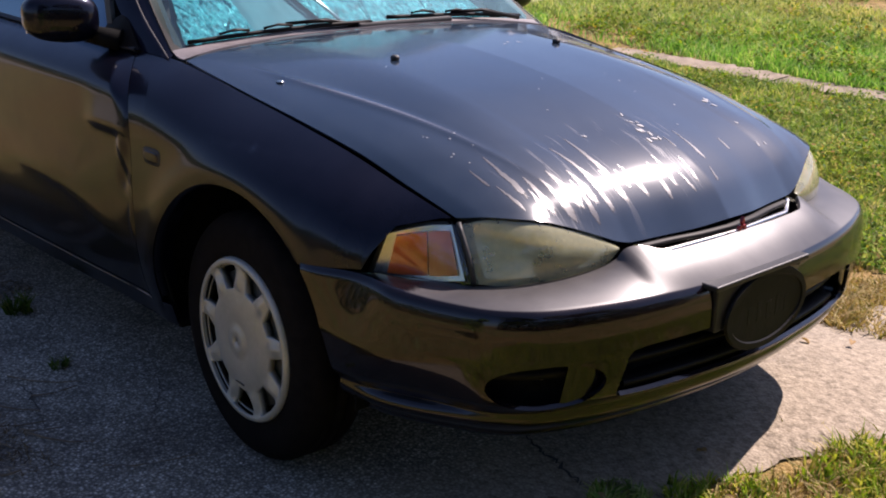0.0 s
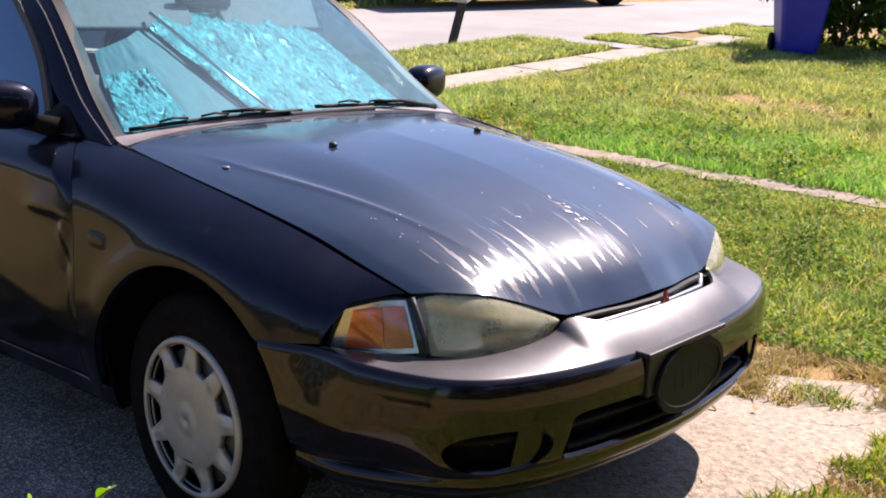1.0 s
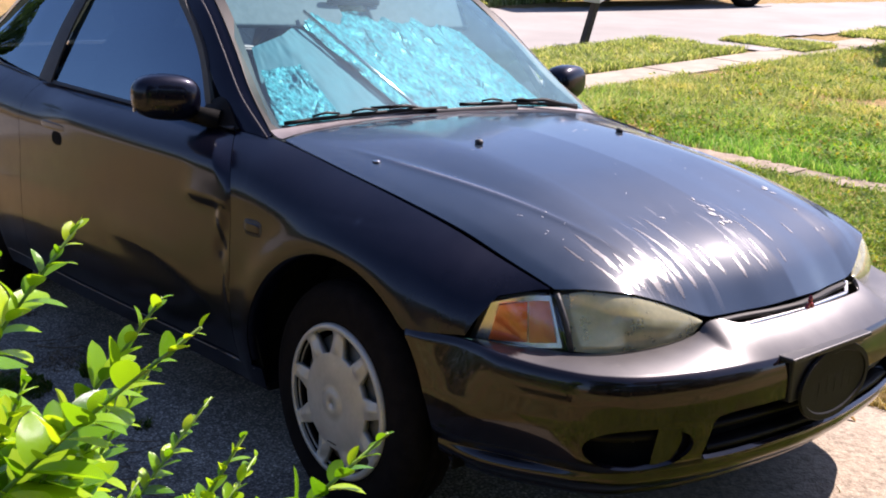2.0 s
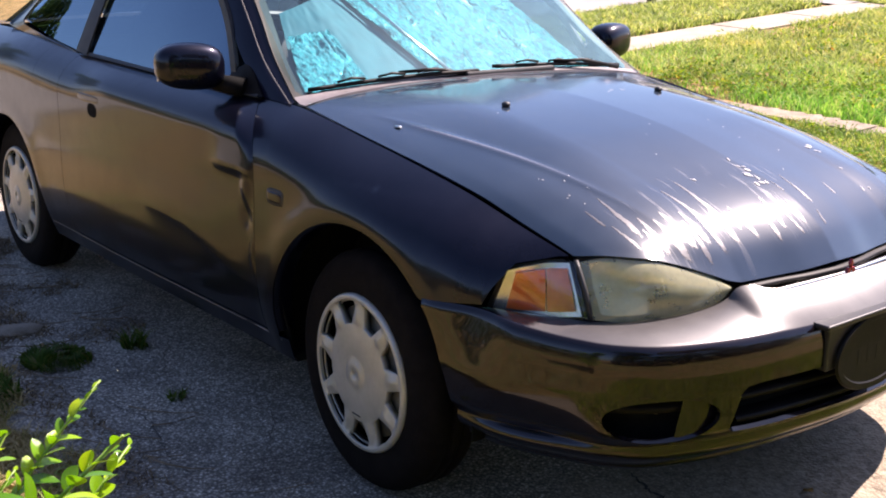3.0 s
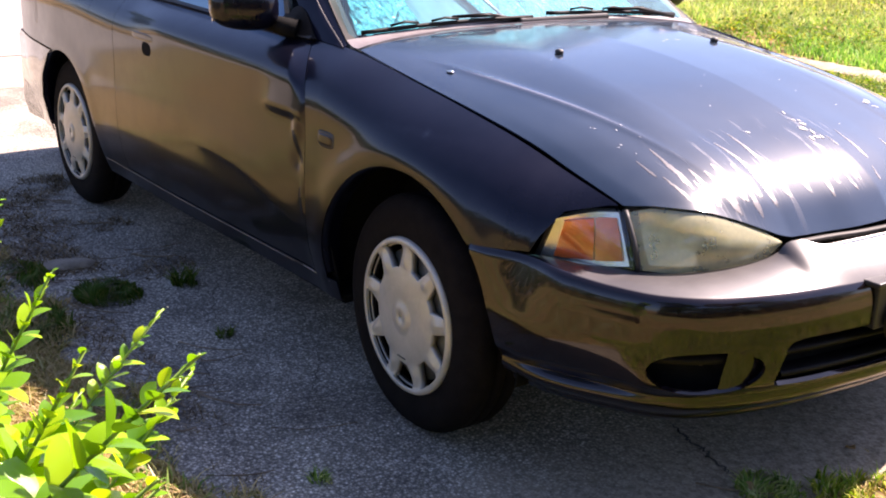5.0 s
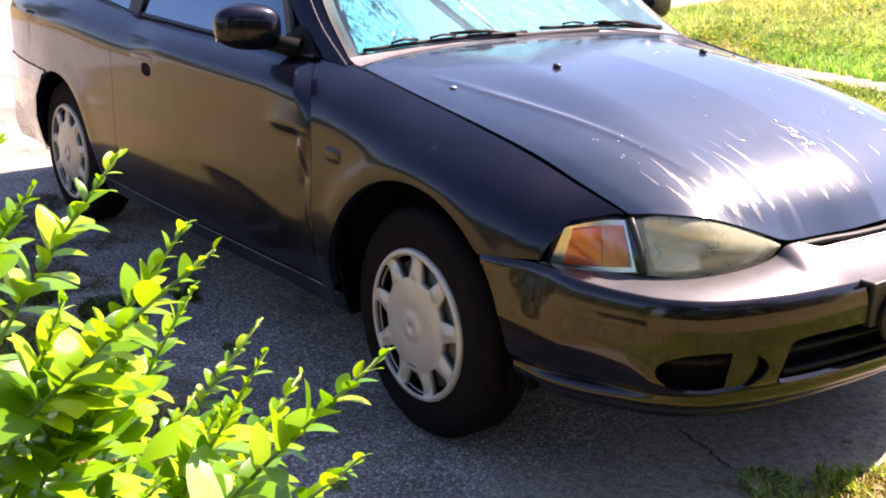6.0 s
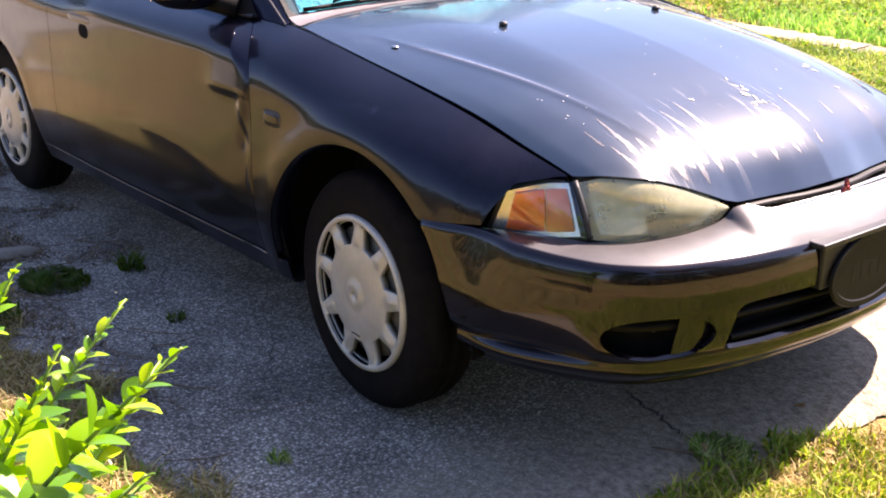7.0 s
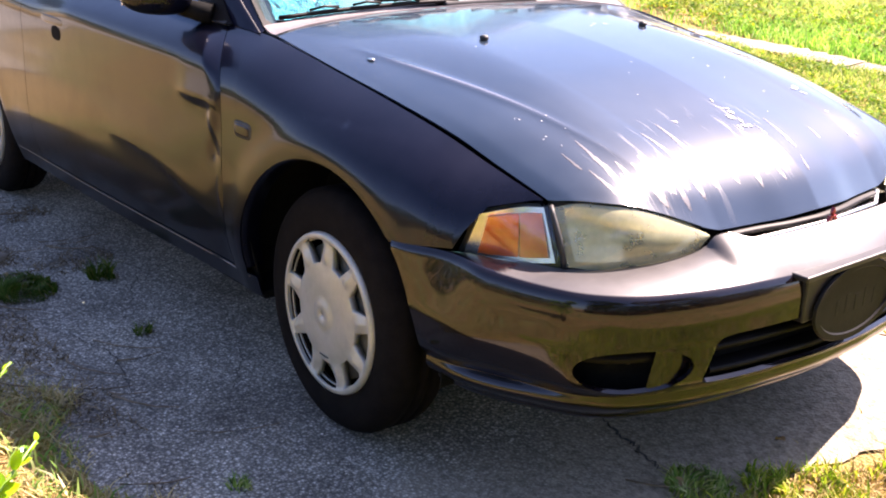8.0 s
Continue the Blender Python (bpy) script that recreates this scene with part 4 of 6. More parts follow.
# flakes where the clear coat has come off
random.seed(12)
FLAKE = plain("bare_flake", (.36, .36, .37), (.26, .26, .27), .6, scale=50)
for cx, cy, n, spread, big in ((.46, -.015, 4, .018, .9), (.512, -.02, 7, .020, .95), (.42, .36, 4, .016, 1.1), (-.106, .16, 3, .022, .8), (-.12, .37, 4, .03, .9), (.05, .50, 5, .03, 1.2), (-.05, .53, 6, .04, 1.2),
                               (.316, -.533, 2, .012, .32), (.355, -.49, 2, .012, .32), (.42, -.50, 4, .03, .28), (.573, .33, 3, .02, .8), (.478, -.22, 2, .02, .6), (.25, .10, 3, .10, .3), (.10, -.30, 4, .14, .28), (.30, .22, 3, .08, .35)):
    for _ in range(n):
        x, y = cx + random.gauss(0, spread), cy + random.gauss(0, spread)
        p, e, g = hood_at(x, y), hood_at(x + .02, y), hood_at(x, y + .02)
        slope, slope_y = (e[2] - p[2]) / .02, (g[2] - p[2]) / .02
        bm = bmesh.new()
        l, w, a = big * random.uniform(.006, .013), big * random.uniform(.002, .005), random.uniform(-.5, 1.2)
        ring = []
        for t in np.linspace(0, math.tau, 11)[:-1]:
            k = random.uniform(.5, 1.4)
            u, v = l * k * math.cos(t), w * k * math.sin(t)
            dx, dy = u * math.cos(a) - v * math.sin(a), u * math.sin(a) + v * math.cos(a)
            ring.append(bm.verts.new((x + dx, y + dy, p[2] + slope * dx + slope_y * dy + .0014)))
        bm.faces.new(ring)
        part("paint_flake", bm, FLAKE, hood, "pale bare flake")

# streaks along the hood where the clear coat has failed, thin at the top and broader downhill: y, and x from and to
SCUFF = bpy.data.materials.new("failed_clear_coat")
SCUFF.use_nodes = True
nt = SCUFF.node_tree
p = nt.nodes["Principled BSDF"]
p.inputs["Base Color"].default_value = (.07, .065, .068, 1)
p.inputs["Roughness"].default_value, p.inputs["Specular IOR Level"].default_value = .33, 1.0
edge = nt.nodes.new("ShaderNodeAttribute")
edge.attribute_name = "cover"
ragged = nt.nodes.new("ShaderNodeMath")
ragged.operation = "MULTIPLY_ADD"
ragged.inputs[1].default_value = 2.2
nt.links.new(edge.outputs["Fac"], ragged.inputs[0])
nt.links.new(ramp(nt, noise_of(nt, 1.0, 4, .7, coords(nt, (60, 420, 60))), [(.3, (0,) * 3), (.7, (1,) * 3)]).outputs[0], ragged.inputs[2])
nt.links.new(ramp(nt, ragged.outputs[0], [(.55, (0,) * 3), (1.0, (1,) * 3)]).outputs[0], p.inputs["Alpha"])
random.seed(31)
for y, x0, x1, w in ((-.484, .440, .590, .016), (-.310, .480, .610, .013), (-.251, .460, .612, .014), (-.198, .580, .668, .013), (-.132, .600, .690, .010), (-.098, .585, .672, .012), (.059, .523, .634, .009), (-.030, .612, .680, .007),
                     (.036, .652, .688, .006), (-.521, .530, .612, .008), (-.458, .536, .640, .020), (-.392, .545, .650, .024), (-.366, .585, .680, .014), (-.262, .580, .665, .016), (.185, .570, .612, .006), (.003, .545, .588, .004),
                     (-.533, .460, .525, .005), (-.312, .580, .672, .016), (-.476, .570, .640, .012), (-.425, .560, .665, .022), (-.345, .560, .650, .022), (-.225, .590, .640, .010), (-.065, .640, .695, .007)):
    bm = bmesh.new()
    lay = bm.verts.layers.float.new("cover")
    rows = []
    lean = random.uniform(-.015, .015)
    for k in range(13):
        t = k / 12
        cx, cy = x0 + (x1 - x0) * t, y + lean * (t - .5) + random.gauss(0, .0007)
        half = w * (.10 + .9 * t ** 1.3) * (1 if t < .75 else 1 - 2.6 * (t - .75)) * random.uniform(.8, 1.2) * .5 + .0006
        row = []
        for u, cover in ((-1.4, 0), (-.5, .75), (0, 1), (.5, .75), (1.4, 0)):
            q = hood_at(cx, cy + u * half)
            v = bm.verts.new((q[0], q[1], q[2] + .0006))
            v[lay] = cover * min(1, 6 * t, 3.5 * (1 - t))
            row.append(v)
        rows.append(row)
    for a, b in zip(rows, rows[1:]):
        for k in range(4):
            bm.faces.new((a[k], b[k], b[k + 1], a[k + 1]))
    part("worn_streak", bm, SCUFF, hood, "pale streak of failed clear coat", True)

# wipers
for name, pts, arm in (("wiper", [(-.492, -.62, .914), (-.478, -.40, .928), (-.462, -.16, .936), (-.455, -.05, .937)], [(-.462, -.02, .916), (-.470, -.20, .948), (-.474, -.33, .946)]),
                       ("wiper", [(-.470, .02, .944), (-.474, .25, .938), (-.492, .48, .925), (-.51, .62, .913)], [(-.458, .56, .914), (-.468, .40, .945), (-.476, .28, .944)])):
    bm = bmesh.new()
    P_ = poly(pts, 14)
    tube(bm, [tuple(p) for p in P_], .006, 6)
    w = part(name, bm, PLATE, car, "black wiper lying on the windscreen", True)
    bm = bmesh.new()
    tube(bm, arm, .0075, 6, .6)
    part("wiper_arm", bm, PLATE, w, "", True)
    bm = bmesh.new()
    tube(bm, [(p[0] - .006, p[1], p[2] - .012) for p in P_[1:-1]], .004, 5)
    part("wiper_rubber", bm, RUBBER, w, "", True)
    bm = bmesh.new()
    k = len(P_) // 2
    for i in (3, 6, 9):
        tube(bm, [tuple(P_[i - 1] + (0.004, 0, .010)), tuple(P_[i] + (.004, 0, .016)), tuple(P_[i + 1] + (0.004, 0, .010))], .004, 5)
    part("wiper_bridge", bm, PLATE, w, "", True)
bm = bmesh.new()
box(bm, (-.468, -.10, .918), (-.446, .26, .936))
part("wiper_cover", bm, BLACK, cowl, "black plastic cover at the wiper spindle", bevel=.006)

# interior: dashboard, seats, visors, mirror, steering wheel
bm = bmesh.new()
box(bm, (-.95, -.62, .60), (-.50, .62, .872))
part("dashboard", bm, BLACK, car, "", bevel=.03)
for y in (-.33, .33):
    seat = rounded("front_seat", (-1.50, y, .45), (.52, .48, .20), SEAT, car, "grey cloth front seat", 3.5, seg=10)
    rounded("seat_back", (-1.76, y, .80), (.16, .46, .62), SEAT, seat, "", 3.5, seg=10)
    rounded("head_restraint", (-1.82, y, 1.17), (.10, .26, .16), SEAT, seat, "", 3.0, seg=10)
rounded("rear_seat", (-2.3, 0, .62), (.3, 1.1, .6), SEAT, car, "", 4.0, seg=10)
bm = bmesh.new()
box(bm, (-2.9, -.62, .85), (-2.35, .62, .88))
part("parcel_shelf", bm, SEAT, car)
VISOR = plain("grey_visor_cloth", (.16, .18, .19), (.20, .22, .23), .9, scale=40)
for y in (-.28, .28):
    bm = bmesh.new()
    box(bm, (-.02, -.22, -.09), (.0, .22, .09), pose(-1.00, y, 1.225, 0, -38, 0))
    part("sun_visor", bm, VISOR, car, "grey sun visor", bevel=.006)
bm = bmesh.new()
box(bm, (-1.0, -.11, 1.22), (-.985, .11, 1.275))
part("rear_view_mirror", bm, BLACK, car, "", bevel=.008)
bm = bmesh.new()
tube(bm, [(-1.10 + .08 * math.sin(a) * .6, .36 + .18 * math.cos(a), .86 + .17 * math.sin(a)) for a in np.linspace(0, math.tau, 33)], .014, 8)
part("steering_wheel", bm, BLACK, car, "", True)
P = np.array([[(-.50 - .0 - w * 2.6, u * .60, .25) for u in (-1, 1)] for w in (0, 1)])
grid("cabin_floor", P, SEAT, car, "", 0.01)

# folding foil sunshade behind the windscreen
shade = tagged(new("sunshade"), "crumpled teal foil sunshade standing behind the windscreen", "sunshade")
random.seed(4)


def shade_panel(name, side0, side1, z0, z1, back, folds, depth, material, seed, label, crumple=.010):
    """A creased sheet between two slanted sides, each given by its y at the foot and at the head."""
    rs = np.random.RandomState(seed)
    n, m = 60, 30
    P = np.zeros((m, n, 3))
    bumps = rs.normal(0, 1, (m, n))
    for _ in range(2):
        bumps = (bumps + np.roll(bumps, 1, 0) + np.roll(bumps, 1, 1) + np.roll(bumps, -1, 0) + np.roll(bumps, -1, 1)) / 5
    for i, w in enumerate(np.linspace(0, 1, m)):
        for j, t in enumerate(np.linspace(0, 1, n)):
            y = (side0[0] + (side0[1] - side0[0]) * w) * (1 - t) + (side1[0] + (side1[1] - side1[0]) * w) * t
            z = z0 + (z1(y) - z0) * w
            k = 1 - (y / .66) ** 2
            x = -.550 + .018 * k - (z - .893) * 1.43 - back - depth * abs(2 * ((t * folds) % 1) - 1)
            P[i, j] = (x + crumple * bumps[i, j], y, z)
    return grid(name, P, material, shade, label, 0.002)


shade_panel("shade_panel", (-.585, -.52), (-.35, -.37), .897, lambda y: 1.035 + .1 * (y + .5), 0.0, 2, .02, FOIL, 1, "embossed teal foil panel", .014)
shade_panel("shade_fold", (-.60, -.47), (-.05, -.235), .890, lambda y: 1.09 + .30 * (y + .47), .035, 1, .03, FILM, 2, "dull teal backing of the fold", .004)
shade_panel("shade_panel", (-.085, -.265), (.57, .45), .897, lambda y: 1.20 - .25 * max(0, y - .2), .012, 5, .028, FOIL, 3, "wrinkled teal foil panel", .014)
bm = bmesh.new()
tube(bm, [(-.525, -.05, .897), (-.735, -.135, 1.04), (-.955, -.232, 1.20)], .006, 6)
part("shade_edge", bm, CHROME, shade, "pale edge binding", True)

# wheels


def wheel(x, y, sgn, steer=0.0):
    bm = bmesh.new()
    R = .298
    # tyre, turned round the axle
    half = [(.176, .062), (.190, .074), (.210, .080), (.240, .081), (.264, .078), (.282, .070), (.292, .058), (R, .045), (R, .022), (R - .006, .020), (R - .006, .013), (R, .011)]
    prof = [(r, -a) for r, a in half] + [(r, a) for r, a in half[::-1]]
    rings = lathe(bm, prof, 64)
    bmesh.ops.recalc_face_normals(bm, faces=bm.faces)
    hub_bm = bmesh.new()
    lathe(hub_bm, [(.18, -.075), (.172, -.05), (.165, .052), (.10, .058), (.002, .060)], 32)
    bmesh.ops.recalc_face_normals(hub_bm, faces=hub_bm.faces)
    rim = part("wheel", hub_bm, RIM, None, "steel wheel with a silver plastic cover", True)
    tyre = part("tyre", bm, RUBBER, None, "worn black tyre", True)
    # cover: a dished disc with nine trapezoid windows between pointed ribs
    bm = bmesh.new()
    N, STEP, SIDE = 9, 24, 6
    radii = [.004, .032, .036, .052, .084, .112, .127, .130, .138, .148, .158, .168, .177, .184, .190, .193, .198, .204, .207, .208]
    face = curve_of([(0, .096), (.032, .096), (.036, .092), (.052, .0925), (.084, .091), (.112, .088), (.139, .082), (.172, .078), (.190, .085), (.195, .088), (.202, .087), (.207, .080), (.208, .070)])
    M, lo, hi = N * STEP, radii.index(.130), radii.index(.190)
    V = []
    for i, r in enumerate(radii):
        row = []
        rib = .31 - .18 * min(1, max(0, (r - .130) / .060))       # half a rib's share of the pitch: wedges that point outwards
        for k in range(M):
            n, c = divmod(k, STEP)
            if c <= SIDE:
                w = rib * c / SIDE
            elif c >= STEP - SIDE:
                w = 1 - rib * (STEP - c) / SIDE
            else:
                w = rib + (1 - 2 * rib) * (c - SIDE) / (STEP - 2 * SIDE)
            a = (n + w) / N * math.tau
            yy = float(face(r))
            if .127 < r < .192:
                q = max(0, 1 - min(w, 1 - w) / rib)
                yy += .010 * math.sin(math.pi * (r - .127) / .060) * q
            row.append(bm.verts.new((r * math.sin(a), yy, r * math.cos(a))))
        V.append(row)
    for i in range(len(radii) - 1):
        for k in range(M):
            if lo <= i < hi and SIDE <= k % STEP < STEP - SIDE:
                continue
            bm.faces.new((V[i][k], V[i][(k + 1) % M], V[i + 1][(k + 1) % M], V[i + 1][k]))
    bmesh.ops.delete(bm, geom=[v for v in bm.verts if not v.link_faces], context="VERTS")
    bmesh.ops.recalc_face_normals(bm, faces=bm.faces)
    bmesh.ops.scale(bm, vec=(.951, 1, .951), verts=bm.verts)
    cover = part("wheel_cover", bm, COVER, None, "weathered silver plastic wheel cover with nine windows", True)
    s = cover.modifiers.new("thick", "SOLIDIFY")
    s.thickness, s.offset = .020, -1
    bm = bmesh.new()
    box(bm, (-.018, .0895, -.107), (.018, .0915, -.105))
    mark = part("scuff_mark", bm, BLACK, None, "short dark scuff")
    for o in (tyre, cover, mark):
        o.parent = rim
    rim.parent = car
    rim.matrix_basis = pose(x, y, R - .003, 0, 0, (180 if sgn < 0 else 0) + steer)
    return rim


for x, sgn, st in ((-.006, -1, -2.5), (-.006, 1, -2.5), (-2.415, -1, 0), (-2.415, 1, 0)):
    wheel(x, sgn * .712, sgn, st)

# ---- the ground ----


BASE = -0.003                             # the driveway under the tyres


def ground_z(x, y):
    """The driveway is level but for a low heave at its end; the lawn beyond it rises gently towards the pavement."""
    w = smooth01(0.9, 3.0, y)
    heave = .060 * smooth01(-.30, .30, y) * smooth01(1.25, .65, y) * smooth01(.20, .50, x) * smooth01(1.35, .90, x)
    return BASE + heave + w * np.maximum(0, -0.039 * np.asarray(x, float) + 0.0667 * (np.asarray(y, float) - 1.5))


def sheet(name, xs, ys, material, lift=0.0, label="", kind="structure", bumpy=0.0, mask=None):
    X, Y = np.meshgrid(xs, ys)
    Z = ground_z(X, Y) + lift
    if bumpy:
        Z = Z + bumpy * np.array([[noise.noise((x * 2.3, y * 2.3, 0)) for x in xs] for y in ys])
    P = np.stack([X, Y, Z], -1)
    ob = grid(name, P, material, None, "", 0.0, keep=mask)
    return tagged(ob, label, "", "", kind)


def soil():
    m, nt, p = nodes_of("dry_turf")
    big, mid, small = noise_of(nt, 0.7, 5), noise_of(nt, 9, 5), noise_of(nt, 90, 3)
    a = ramp(nt, mid, [(0.30, (.08, .085, .018)), (0.50, (.26, .17, .045)), (0.75, (.42, .27, .10))])
    b = ramp(nt, small, [(0.3, (.44, .28, .11)), (0.7, (.22, .135, .045))])
    mx = nt.nodes.new("ShaderNodeMixRGB")
    nt.links.new(ramp(nt, big, [(0.35, (0.1,) * 3), (0.65, (0.75,) * 3)]).outputs[0], mx.inputs[0])
    nt.links.new(a.outputs[0], mx.inputs[1])
    nt.links.new(b.outputs[0], mx.inputs[2])
    nt.links.new(mx.outputs[0], p.inputs["Base Color"])
    p.inputs["Roughness"].default_value = 0.95
    bump_of(nt, p, small, 1.0, 0.02)
    return m


def asphalt():
    """Old asphalt: pale stones in a worn grey binder, with stains."""
    m, nt, p = nodes_of("old_asphalt")
    v = put(nt, "ShaderNodeTexVoronoi", Scale=125.0)
    nt.links.new(coords(nt), v.inputs["Vector"])
    stone = ramp(nt, v.outputs["Color"], [(0.2, (.25, .226, .183)), (0.6, (.43, .39, .322)), (0.92, (.70, .64, .54))])
    gap = ramp(nt, v.outputs["Distance"], [(0.28, (1, 1, 1)), (0.60, (0.42, 0.41, 0.40))])
    mul = nt.nodes.new("ShaderNodeMixRGB")
    mul.blend_type = "MULTIPLY"
    mul.inputs[0].default_value = 1
    nt.links.new(stone.outputs[0], mul.inputs[1])
    nt.links.new(gap.outputs[0], mul.inputs[2])
    st = ramp(nt, noise_of(nt, 1.6, 6, 0.65), [(0.36, (.52, .50, .48)), (0.50, (.9, .89, .87)), (0.66, (1.2, 1.17, 1.12))])
    mul2 = nt.nodes.new("ShaderNodeMixRGB")
    mul2.blend_type = "MULTIPLY"
    mul2.inputs[0].default_value = 1
    nt.links.new(mul.outputs[0], mul2.inputs[1])
    nt.links.new(st.outputs[0], mul2.inputs[2])
    fleck = ramp(nt, noise_of(nt, 170, 2), [(0.30, (.40, .38, .37)), (0.42, (1, 1, 1)), (0.60, (1, 1, 1)), (0.70, (2.4, 2.3, 2.2))])
    mul3 = nt.nodes.new("ShaderNodeMixRGB")
    mul3.blend_type = "MULTIPLY"
    mul3.inputs[0].default_value = 1
    nt.links.new(mul2.outputs[0], mul3.inputs[1])
    nt.links.new(fleck.outputs[0], mul3.inputs[2])
    # sandy dirt washed over the end of the drive
    sx_ = nt.nodes.new("ShaderNodeSeparateXYZ")
    nt.links.new(coords(nt), sx_.inputs[0])
    wash = nt.nodes.new("ShaderNodeMath")
    wash.operation = "MULTIPLY_ADD"
    wash.inputs[1].default_value = 0.55
    nt.links.new(noise_of(nt, 3.5, 6, 0.65), wash.inputs[0])
    nt.links.new(sx_.outputs[0], wash.inputs[2])
    sand = ramp(nt, noise_of(nt, 45, 6, 0.75), [(0.32, (.10, .075, .048)), (0.50, (.25, .20, .14)), (0.72, (.42, .35, .26))])
    mxs = nt.nodes.new("ShaderNodeMixRGB")
    nt.links.new(ramp(nt, wash.outputs[0], [(0.50, (0,) * 3), (0.68, (.55,) * 3), (0.95, (1.0,) * 3)]).outputs[0], mxs.inputs[0])
    nt.links.new(mul3.outputs[0], mxs.inputs[1])
    nt.links.new(sand.outputs[0], mxs.inputs[2])
    nt.links.new(mxs.outputs[0], p.inputs["Base Color"])
    p.inputs["Roughness"].default_value = 0.85
    bump_of(nt, p, v.outputs["Distance"], 0.5, 0.004)
    return m


SOIL, ASPHALT = soil(), asphalt()
CONCRETE = plain("pale_concrete", (.33, .285, .225), (.23, .195, .15), .9, scale=3, relief=.003, fine=25)
OLDCON = plain("weathered_concrete", (.29, .235, .175), (.17, .135, .095), .95, scale=9, relief=.004, fine=20)
ROAD = plain("bleached_road", (.27, .255, .235), (.21, .20, .185), .9, scale=.8, relief=.003, fine=60)
BIN = plain("blue_bin_plastic", (.008, .012, .30), (.012, .020, .38), .42, scale=6)
WOOD = plain("dark_post_wood", (.035, .027, .022), (.06, .045, .035), .85, scale=12)



def fast_mesh(name, V, F):
    """A mesh from arrays of vertices and of equal-sided faces."""
    V, F = np.asarray(V, np.float32).reshape(-1, 3), np.asarray(F, np.int32)
    n, k = F.shape
    me = bpy.data.meshes.new(name)
    me.vertices.add(len(V))
    me.vertices.foreach_set("co", V.ravel())
    me.loops.add(n * k)
    me.loops.foreach_set("vertex_index", F.ravel())
    me.polygons.add(n)
    me.polygons.foreach_set("loop_start", np.arange(0, n * k, k, dtype=np.int32))
    me.update(calc_edges=True)
    return me


def leaf_stuff(name, stops, gloss=0.6, through_light=0.35, shine=0.15, patches=0.0):
    """Foliage: colour by island, with light shining through."""
    m = bpy.data.materials.new(name)
    m.use_nodes = True
    nt = m.node_tree
    p = nt.nodes["Principled BSDF"]
    geo = nt.nodes.new("ShaderNodeNewGeometry")
    r = ramp(nt, geo.outputs["Random Per Island"], stops)
    if patches:
        # drier and lusher patches
        broad = nt.nodes.new("ShaderNodeMixRGB")
        broad.blend_type = "MULTIPLY"
        broad.inputs[0].default_value = patches
        nt.links.new(r.outputs[0], broad.inputs[1])
        nt.links.new(ramp(nt, noise_of(nt, 2.6, 5, .65), [(.34, (.45, .56, .42)), (.48, (1.05, 1.15, .9)), (.60, (1.3, 1.22, 1.0)), (.72, (1.9, 1.45, 1.2))]).outputs[0], broad.inputs[2])
        r = broad
    nt.links.new(r.outputs[0], p.inputs["Base Color"])
    p.inputs["Roughness"].default_value, p.inputs["Specular IOR Level"].default_value = gloss, shine
    tr = nt.nodes.new("ShaderNodeBsdfTranslucent")
    br = nt.nodes.new("ShaderNodeMixRGB")
    br.blend_type = "MULTIPLY"
    br.inputs[0].default_value = 1
    br.inputs[2].default_value = (1.5, 1.45, 0.7, 1)
    nt.links.new(r.outputs[0], br.inputs[1])
    nt.links.new(br.outputs[0], tr.inputs[0])
    mx = nt.nodes.new("ShaderNodeMixShader")
    mx.inputs[0].default_value = through_light
    nt.links.new(p.outputs[0], mx.inputs[1])
    nt.links.new(tr.outputs[0], mx.inputs[2])
    nt.links.new(mx.outputs[0], nt.nodes["Material Output"].inputs[0])
    return m


def blades(name, spots, heights, width, material, label, seed, lean=0.5, parent=None):
    """Grass: bent, tapered blades at (x, y) spots, as one object of stuff."""
    rs = np.random.RandomState(seed)
    n = len(spots)
    x, y = spots[:, 0], spots[:, 1]
    z = ground_vec(x, y)
    a, b = rs.uniform(0, math.tau, n), rs.uniform(0, math.tau, n)
    h = heights * rs.uniform(0.4, 1.15, n) * np.array([1 + .6 * noise.noise((p * 1.9, q * 1.9, 3.0)) for p, q in zip(x, y)])
    w = width * rs.uniform(0.6, 1.3, n)
    k = lean * rs.uniform(0.2, 1.3, n) * h
    base = np.stack([x, y, z - 0.004], 1)
    wide = np.stack([np.cos(a), np.sin(a), 0 * a], 1) * w[:, None]
    off = np.stack([np.cos(b), np.sin(b), 0 * b], 1) * k[:, None]
    up = np.array([0, 0, 1.0])
    mid, tip = base + off * 0.35 + up * (h * 0.6)[:, None], base + off + up * (h * 0.92)[:, None]
    V = np.stack([base - wide, base + wide, mid - wide * 0.75, mid + wide * 0.75, tip], 1).reshape(-1, 3)
    i = np.arange(n)[:, None] * 5
    F = np.concatenate([i + [[0, 1, 3]], i + [[0, 3, 2]], i + [[2, 3, 4]]])
    ob = new(name, fast_mesh(name, V, F))
    ob.data.materials.append(material)
    return tagged(ob, label, "grass", "", "stuff")


def ground_vec(x, y):
    return ground_z(x, y) - TURF * (1 - on_drive(x, y))


TURF = 0.014


def on_drive(x, y):
    return ((np.abs(y) < 1.3) & (x < 0.75) & (x > -9)).astype(float)


